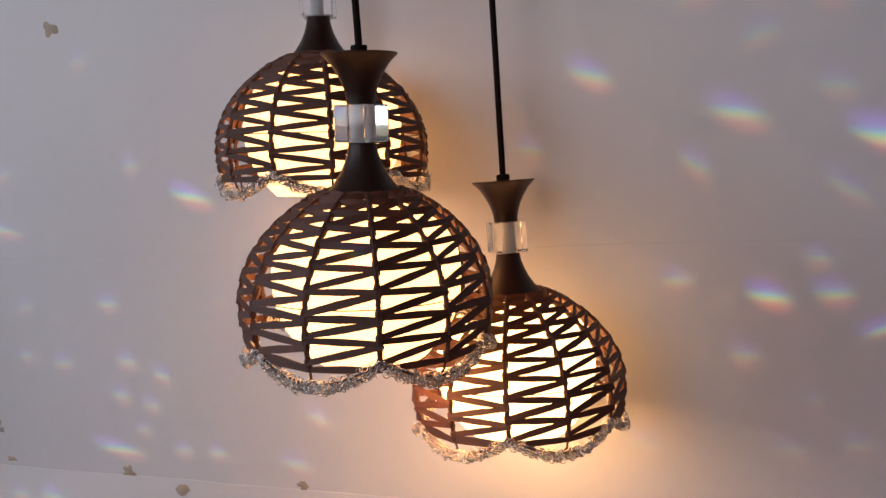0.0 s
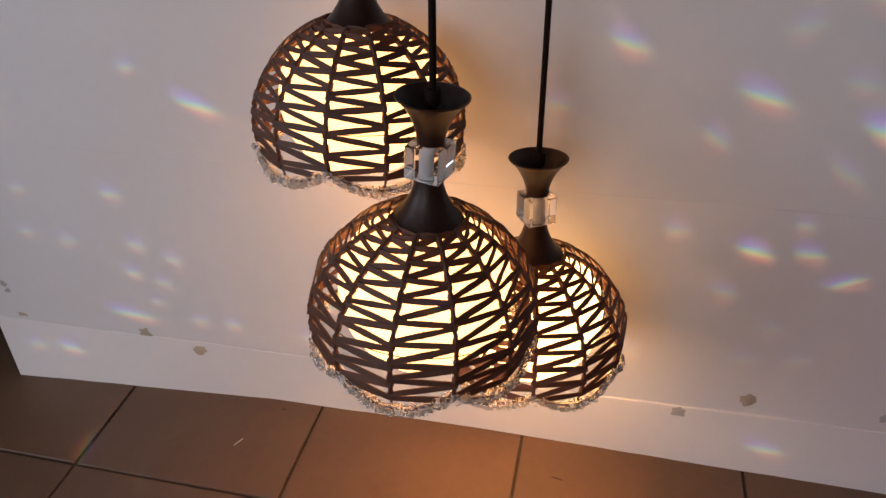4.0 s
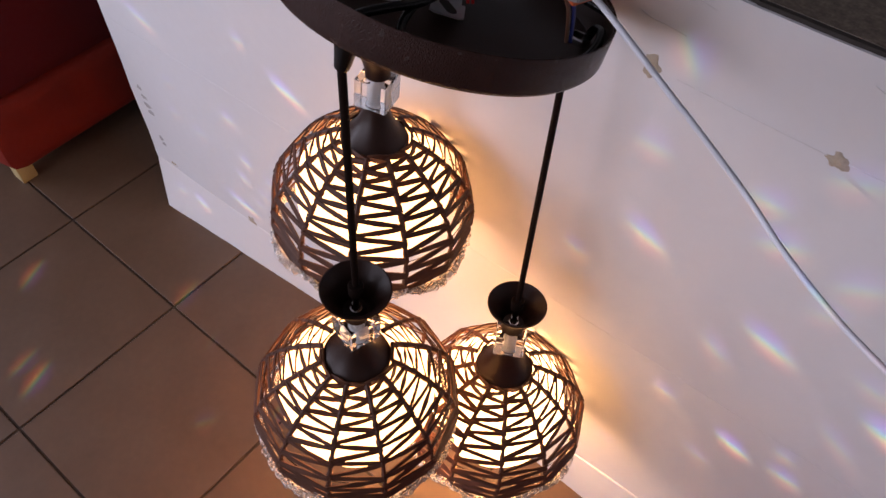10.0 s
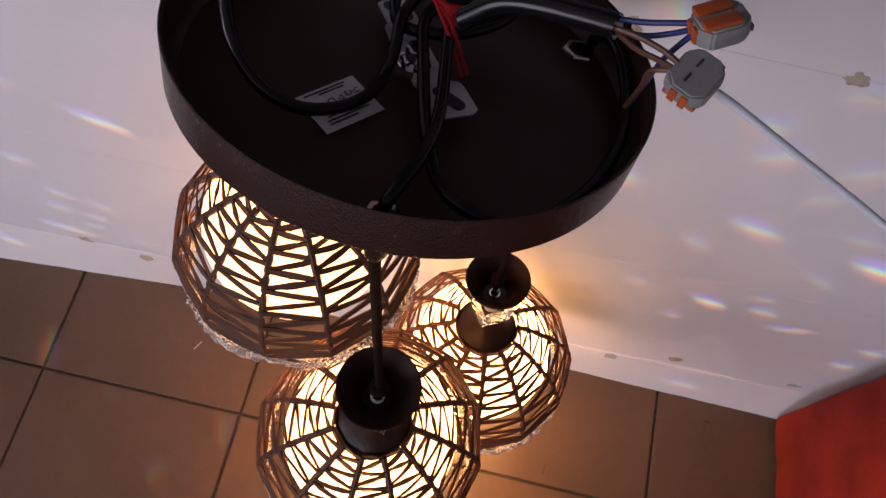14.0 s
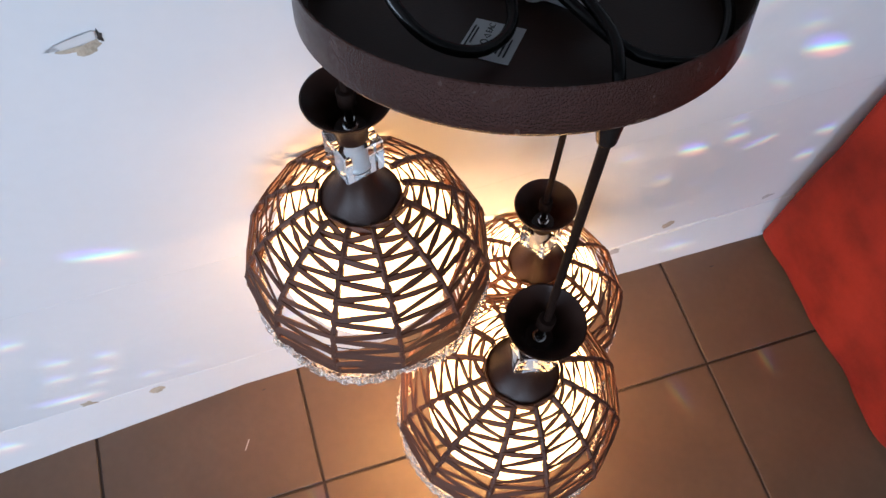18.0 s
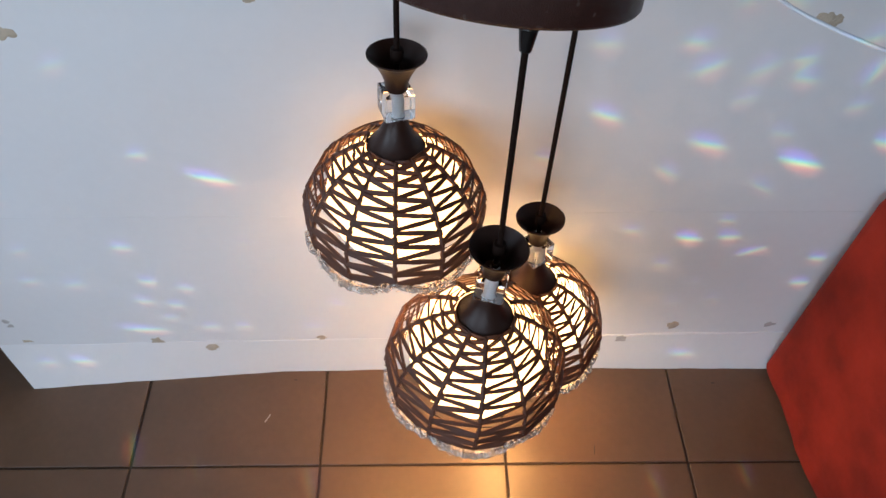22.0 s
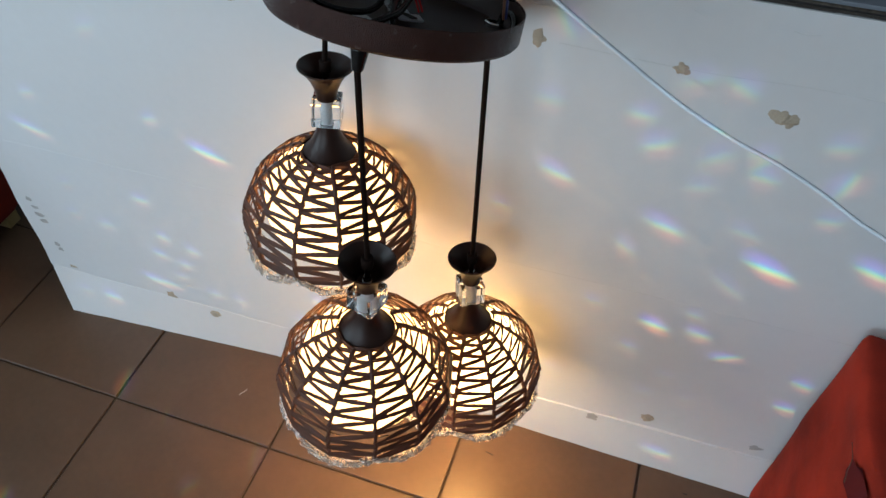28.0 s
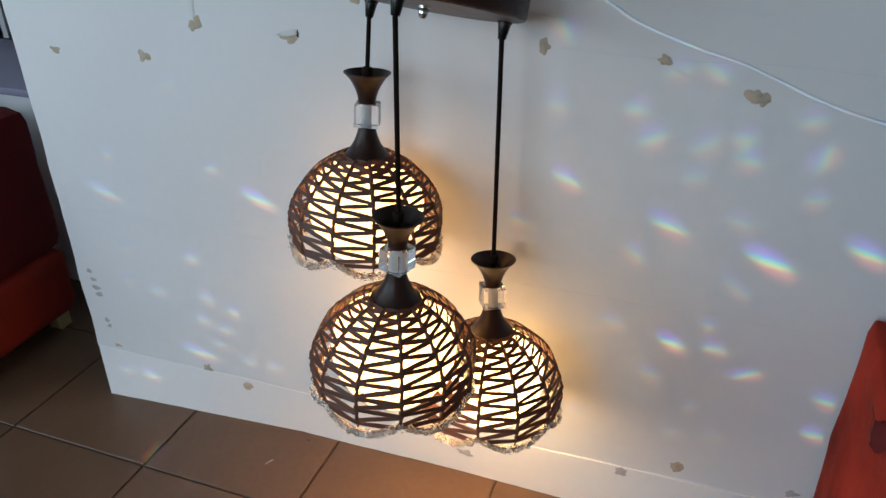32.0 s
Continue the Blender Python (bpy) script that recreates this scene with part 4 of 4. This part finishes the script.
for lo, hi in (((-0.0004, 0.0), (0.0004, 0.0034)), ((-0.0028, -0.0004), (0.0028, 0.0004)), ((-0.0018, -0.0016), (0.0018, -0.0010)), ((-0.0009, -0.0027), (0.0009, -0.0021))):
    add_box(sign, (lo[0] - 0.095, lo[1] + 0.043, 0.0008), (hi[0] - 0.095, hi[1] + 0.043, 0.0010))
part("printed_sign", sign, INK, disc, smooth=0)

# black cables lying in the dish
def cable(points, radius=0.0034, mat=None, name="cable", label=""):
    return part(name, tube(glide(points, 8), radius, 10), mat or BLACK, canopy, label)


cable([(-0.103, 0.0615, 0.0), (-0.105, 0.063, 0.025), (-0.107, 0.052, 0.058), (-0.106, 0.026, 0.078), (-0.101, -0.004, 0.076), (-0.096, -0.026, 0.063), (-0.090, -0.040, 0.046), (-0.083, -0.051, 0.033), (-0.073, -0.058, 0.022), (-0.060, -0.0625, 0.015), (-0.044, -0.061, 0.010), (-0.028, -0.051, 0.008), (-0.0165, -0.035, 0.008), (-0.0115, -0.018, 0.012), (-0.0107, -0.008, 0.021), (-0.012, 0.012, 0.028), (-0.004, 0.040, 0.030), (0.010, 0.036, 0.031), (0.035, 0.046, 0.032), (0.070, 0.052, 0.034), (0.105, 0.052, 0.036)])
cable([(0.011, -0.110, 0.0), (0.011, -0.109, 0.014), (0.019, -0.085, 0.020), (0.022, -0.054, 0.020), (0.017, -0.011, 0.024), (0.010, 0.019, 0.030), (-0.008, 0.042, 0.032), (-0.020, 0.034, 0.026), (-0.013, 0.012, 0.022), (0.010, 0.010, 0.024), (0.034, 0.026, 0.026), (0.046, 0.050, 0.028), (0.030, 0.066, 0.030), (0.060, 0.058, 0.034), (0.105, 0.050, 0.036)])
cable([(0.095, 0.064, 0.0), (0.098, 0.066, 0.014), (0.108, 0.056, 0.018), (0.117, 0.029, 0.014), (0.1185, -0.012, 0.010), (0.107, -0.0515, 0.008), (0.088, -0.0805, 0.007), (0.071, -0.095, 0.007), (0.052, -0.097, 0.008), (0.032, -0.086, 0.010), (0.018, -0.058, 0.016), (0.006, -0.015, 0.022), (0.0, 0.014, 0.028), (0.012, 0.030, 0.033), (0.045, 0.044, 0.036), (0.085, 0.047, 0.037), (0.110, 0.047, 0.037)])
CON = CAN.inverted()


def inside(*points):
    """Room points in the dish's own frame."""
    return [CON @ Vector(q) for q in points]


part("cable_sleeve", tube(glide(inside((-0.241, 0.786, 0.952), (-0.224, 0.788, 0.966), (-0.205, 0.782, 0.977), (-0.184, 0.774, 0.985), (-0.169, 0.768, 0.990)), 8), 0.0060, 14), BLACK, canopy, "black sleeve round the cables")


def wire(points, mat, label):
    return part("wire", tube(glide(inside(*points), 8), 0.0014, 8), mat, canopy, label)


C1, C2 = Vector((-0.135, 0.742, 0.9975)), Vector((-0.129, 0.765, 1.006))
wire([(-0.171, 0.771, 0.991), (-0.158, 0.768, 0.996), (-0.148, 0.766, 1.001), (-0.138, 0.765, 1.005)], BLUE_WIRE, "thin blue wire")
wire([(-0.171, 0.768, 0.988), (-0.158, 0.763, 0.993), (-0.147, 0.762, 0.999), (-0.138, 0.763, 1.004)], BLUE_WIRE, "thin blue wire")
wire([(-0.171, 0.766, 0.991), (-0.160, 0.759, 0.996), (-0.150, 0.752, 0.999), (-0.143, 0.746, 1.000)], BROWN_WIRE, "thin brown wire")
wire([(-0.171, 0.769, 0.987), (-0.160, 0.757, 0.991), (-0.151, 0.749, 0.996), (-0.143, 0.743, 0.999)], BROWN_WIRE, "thin brown wire")
wire([(-0.150, 0.766, 0.935), (-0.149, 0.760, 0.962), (-0.151, 0.754, 0.978), (-0.151, 0.748, 0.990), (-0.143, 0.744, 0.998)], BROWN_WIRE, "thin brown wire")
wire([(-0.148, 0.768, 0.935), (-0.147, 0.763, 0.962), (-0.148, 0.757, 0.978), (-0.146, 0.756, 0.992), (-0.138, 0.762, 1.003)], BLUE_WIRE, "thin blue wire")


def connector(m, label):
    """A grey lever connector with two orange levers, on the wires."""
    ob = thing("wire_connector", m, label, "wire connector", "lever wire connectors")
    body = bmesh.new()
    plan = [(-0.0108, -0.0045), (-0.0066, -0.0092), (0.0060, -0.0092), (0.0108, -0.0050), (0.0108, 0.0050), (0.0060, 0.0092), (-0.0066, 0.0092), (-0.0108, 0.0045)]
    low = [body.verts.new((x * 0.95, y * 0.95, 0.0)) for x, y in plan]
    mid = [body.verts.new((x, y, 0.0045)) for x, y in plan]
    high = [body.verts.new((x * 0.90, y * 0.97, 0.0092)) for x, y in plan]
    body.faces.new(low[::-1])
    body.faces.new(high)
    for a, b in ((low, mid), (mid, high)):
        for i in range(8):
            body.faces.new((a[i], a[(i + 1) % 8], b[(i + 1) % 8], b[i]))
    bmesh.ops.recalc_face_normals(body, faces=body.faces)
    bmesh.ops.bevel(body, geom=body.edges[:], offset=0.0009, segments=2, affect="EDGES", clamp_overlap=True)
    part("body", body, GREY_PLASTIC, ob, "grey plastic body")
    for s in (-1, 1):
        part("lever", box((-0.0085, s * 0.0044 - 0.0030, 0.0084), (0.0055, s * 0.0044 + 0.0030, 0.0108), 0.0007), ORANGE, ob, "orange lever")
        part("lever", box((-0.0114, s * 0.0024 - 0.0015, 0.0014), (-0.0102, s * 0.0024 + 0.0015, 0.0082), 0.0004), ORANGE, ob, "orange lever end")
        part("port", box((0.0098, s * 0.0044 - 0.0018, 0.0026), (0.0109, s * 0.0044 + 0.0018, 0.0054), 0.0003, 1), DARK_AND_SHADE, ob, "dark wire port")
    for s in (-1, 1):
        part("test_slot", box((s * 0.004 - 0.0022, -0.0022, -0.0003), (s * 0.004 + 0.0022, -0.0012, 0.0004)), DARK_AND_SHADE, ob, "dark test slot")
    return ob


c_x = Vector((0.5, 0.85, 0.12)).normalized()
c_y = Vector((0.1, 0.15, -1.0)).cross(c_x).normalized()
C1_TURN = Matrix((c_x, c_y, c_x.cross(c_y))).transposed().to_4x4()
connector(Matrix.Translation(C1) @ C1_TURN @ pose(0, 0, -0.0045) @ Matrix.Scale(1.13, 4), "grey lever wire connector lying with its back up")
connector(Matrix.Translation(C2) @ pose(0, 0, 0, -15, -10, 25) @ pose(0, 0, -0.0045) @ Matrix.Scale(1.13, 4), "grey lever wire connector with orange levers up")

# white supply cable running off beside the half wall
supply = thing("supply_cable", Matrix.Identity(4), "thin white vinyl supply cable hanging from the connectors", "cable")
start = C1 + Vector((0.007, -0.001, -0.003))
part("sheath", tube(glide([start, (-0.112, 0.7415, 0.985), (-0.069, 0.740, 0.958), (-0.034, 0.738, 0.937), (0.002, 0.733, 0.917), (0.036, 0.716, 0.908), (0.078, 0.700, 0.898), (0.118, 0.689, 0.890), (0.159, 0.678, 0.877), (0.200, 0.660, 0.865), (0.260, 0.645, 0.853), (0.45, 0.63, 0.82), (0.8, 0.60, 0.80), (1.3, 0.58, 0.82), (ROOM_X1 - 0.004, 0.58, 0.95)], 10), 0.0020, 10), WHITE_CABLE, supply, "white cable sheath")

# red thread that holds the canopy
thread = thing("red_thread", Matrix.Identity(4), "doubled red thread that the canopy hangs on", "thread")
k0, k1 = CAN @ Vector((0.027, -0.005, 0.012)), CAN @ Vector((-0.010, 0.050, 0.012))
knot = CAN_O + Vector((0.004, 0.028, 0.036))
top = Vector((-0.262, 0.800, ROOM_H))
part("strand", tube(glide([k0, k0.lerp(knot, 0.5) + Vector((0, 0, 0.004)), knot], 6), 0.0012, 6), RED_THREAD, thread)
part("strand", tube(glide([k0 + Vector((0.003, 0.002, 0)), k0.lerp(knot, 0.6) + Vector((0.004, 0, 0.002)), knot], 6), 0.0012, 6), RED_THREAD, thread)
part("strand", tube(glide([k1, k1.lerp(knot, 0.5) + Vector((0, 0, 0.005)), knot], 6), 0.0012, 6), RED_THREAD, thread)
part("strand", tube([knot, knot.lerp(top, 0.5), top], 0.0009, 6), RED_THREAD, thread)
part("strand", tube([knot + Vector((0.003, 0, 0)), knot.lerp(top, 0.5) + Vector((0.003, 0, 0)), top + Vector((0.003, 0, 0))], 0.0009, 6), RED_THREAD, thread)
ends = bmesh.new()
rnd = random.Random(4)
tuft = Vector((0.85, -0.42, -0.25)).normalized()
for k in range(22):
    d = (tuft + 0.40 * Vector((rnd.uniform(-1, 1), rnd.uniform(-1, 1), rnd.uniform(-1, 1)))).normalized()
    root = knot + tuft * 0.009 + 0.0012 * Vector((rnd.uniform(-1, 1), rnd.uniform(-1, 1), rnd.uniform(-1, 1)))
    add_tube(ends, glide([knot, root, root + d * rnd.uniform(0.007, 0.013)], 3), 0.0006, 5)
for k in range(7):
    loop = [knot + 0.0036 * Vector((math.cos(t + k), 0.7 * math.sin(t + k), 0.9 * math.sin(1.3 * t + 2 * k))) for t in (0, 1.2, 2.4, 3.6, 4.8)]
    add_tube(ends, glide(loop, 4), 0.0010, 6)
part("knot", ends, RED_THREAD, thread, "frayed red thread knot")


# ---- the armchairs ----
def cushion(lo, hi, bevel, seed, amount=0.006, cuts=9):
    """A padded block with a soft uneven skin."""
    bm = box(lo, hi)
    bmesh.ops.subdivide_edges(bm, edges=bm.edges[:], cuts=cuts, use_grid_fill=True)
    lo, hi = Vector(lo), Vector(hi)
    for v in bm.verts:
        c = v.co.copy()
        core = Vector([min(max(c[i], lo[i] + bevel), hi[i] - bevel) for i in range(3)])
        d = c - core
        if d.length > 1e-6:
            v.co = core + d.normalized() * bevel
        v.co += Vector((1, 1, 1)) * amount * (noise.noise(c * 6 + Vector((seed, 0, 0))) + 0.35 * noise.noise(Vector((c.x * 15, c.y * 22 + c.z * 9, c.z * 13 + seed))))
    bmesh.ops.recalc_face_normals(bm, faces=bm.faces)
    return bm


right_chair = thing("armchair", Matrix.Identity(4), "red-orange velour armchair with a torn side, against the half wall", "armchair", "armchairs")
part("side_panel", cushion((0.352, 0.462, 0.012), (0.52, 0.882, 0.502), 0.014, 3.0, 0.010, 26), RED_CLOTH, right_chair, "red-orange velour side panel")
part("seat", cushion((0.52, 0.44, 0.05), (1.05, 0.882, 0.42), 0.03, 5.0), RED_CLOTH, right_chair)
part("side_panel", cushion((1.05, 0.462, 0.012), (1.2, 0.882, 0.515), 0.016, 7.0), RED_CLOTH, right_chair)
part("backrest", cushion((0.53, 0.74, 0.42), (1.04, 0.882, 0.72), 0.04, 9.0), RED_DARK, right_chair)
tear = bmesh.new()
rnd = random.Random(8)
ring = []
for i in range(16):
    a = 2 * math.pi * i / 16
    wide = 1 + rnd.uniform(-0.16, 0.16)
    ring.append(tear.verts.new((0.3470 + 0.003 * math.sin(a), 0.672 + 0.034 * math.cos(a) * wide, 0.462 - 0.012 * math.cos(a) + 0.021 * math.sin(a) * wide)))
tear.faces.new(ring)
bmesh.ops.solidify(tear, geom=tear.faces[:], thickness=0.006)
hole = part("torn_hole", tear, RED_DARK, right_chair, "dark torn hole in the side cover")
part("frayed_thread", tube(glide([(0.344, 0.724, 0.470), (0.342, 0.712, 0.474), (0.343, 0.700, 0.470), (0.341, 0.690, 0.461), (0.342, 0.680, 0.446)], 5), 0.0006, 6), RATTAN, hole, "brown frayed thread")

left_chair = thing("armchair", Matrix.Identity(4), "dark red armchair with an orange-red base beyond the wall's end", "armchair", "armchairs")
part("base", cushion((-1.95, 0.69, 0.045), (-1.325, 1.09, 0.225), 0.035, 13.0), RED_CLOTH_SHADED, left_chair, "orange-red velour base, darkened for shade")
part("side_panel", cushion((-1.95, 0.70, 0.215), (-1.335, 1.095, 0.57), 0.03, 15.0), RED_DARK, left_chair, "dark red velour side")
for x in (-1.375, -1.90):
    for y in (0.725, 1.05):
        part("foot", box((x - 0.018, y - 0.018, 0.0), (x + 0.018, y + 0.018, 0.05), 0.003), PALE_WOOD, left_chair, "pale wooden foot")

# ---- beyond the end of the half wall: a low sill wall and a dark window with blinds ----
solid("wall_sill", box((ROOM_X0, 1.24, 0.0), (-1.02, 1.36, 0.535), 0.003), PLASTER, "low white painted wall under a window", "wall", "structure")
solid("window_sill", box((ROOM_X0, 1.225, 0.536), (-1.02, 1.62, 0.556), 0.004), LILAC, "lilac-grey window sill board", "window sill", "structure")
pane = thing("window_1", Matrix.Identity(4), "dark window behind pale vertical blinds", "window", kind="structure")
part("pane", box((ROOM_X0, 1.66, 0.556), (-1.02, 1.675, 0.76)), NIGHT, pane, "dark glass")
part("window_frame", box((ROOM_X0, 1.63, 0.76), (-1.02, 1.70, ROOM_H)), ROOM_PAINT, pane, "white wall above the window")
for k in range(24):
    x = -2.6 + 0.055 * k
    if x < -1.68:
        part("blind_slat", box((x - 0.012, 1.62, 0.558), (x + 0.010, 1.632, 0.76), 0.002, 1), DRAPE, pane)

# scraps on the floor
for sx, sy, sw, sa in ((-0.62, 0.795, 0.018, 60), (-0.117, 0.817, 0.016, -10), (-0.014, 0.716, 0.018, 80), (0.245, 0.849, 0.007, 0), (-0.575, 0.876, 0.006, 0)):
    bm = box((-sw / 2, -0.0008, 0.0), (sw / 2, 0.0008, 0.0010))
    for v in bm.verts:
        v.co.y += 12.0 * v.co.x * v.co.x
    bm.transform(Matrix.Translation((sx, sy, 0.0)) @ Matrix.Rotation(radians(sa), 4, "Z"))
    solid("floor_scrap", bm, SMUDGE if sa == 60 else DARK_AND_SHADE, "tiny scrap lying on the floor tile", "scrap")

# ---- floor tiles ----
floor = bpy.data.objects["floor"]
gap = 0.0026
tile_meshes = []
for v in range(3):
    bm = box((-PITCH_X / 2 + gap, -PITCH_Y / 2 + gap, -0.012), (PITCH_X / 2 - gap, PITCH_Y / 2 - gap, 0.0), 0.0006, 1)
    tile_meshes.append(mesh_of("tile", bm, TILE, 30))
rnd = random.Random(6)
rest = bmesh.new()
LAY = Matrix.Translation((TILE_X0, TILE_Y0, 0)) @ Matrix.Rotation(radians(-1.12), 4, "Z")
for i in range(-9, 12):
    for j in range(-12, 9):
        spot = LAY @ Vector(((i + 0.5) * PITCH_X, (j + 0.5) * PITCH_Y, 0))
        if not (ROOM_X0 < spot.x < ROOM_X1 and ROOM_Y0 < spot.y < ROOM_Y1):
            continue
        if -2.2 < spot.x < 1.3 and -0.8 < spot.y < 1.5:
            ob = new("tile", rnd.choice(tile_meshes))
            ob.parent = floor
            ob.location = (spot.x, spot.y, rnd.uniform(-0.0004, 0.0003))
            ob.rotation_euler = (rnd.uniform(-0.001, 0.001), rnd.uniform(-0.001, 0.001), radians(-1.12) + rnd.uniform(-0.002, 0.002))
        else:
            was = len(rest.verts)
            add_box(rest, (-PITCH_X / 2 + gap, -PITCH_Y / 2 + gap, -0.012), (PITCH_X / 2 - gap, PITCH_Y / 2 - gap, 0.0))
            rest.verts.ensure_lookup_table()
            bmesh.ops.transform(rest, verts=rest.verts[was:], matrix=Matrix.Translation(spot) @ Matrix.Rotation(radians(-1.12), 4, "Z"))
tagged(part("far_tiles", rest, TILE, floor, smooth=0), kind="stuff")
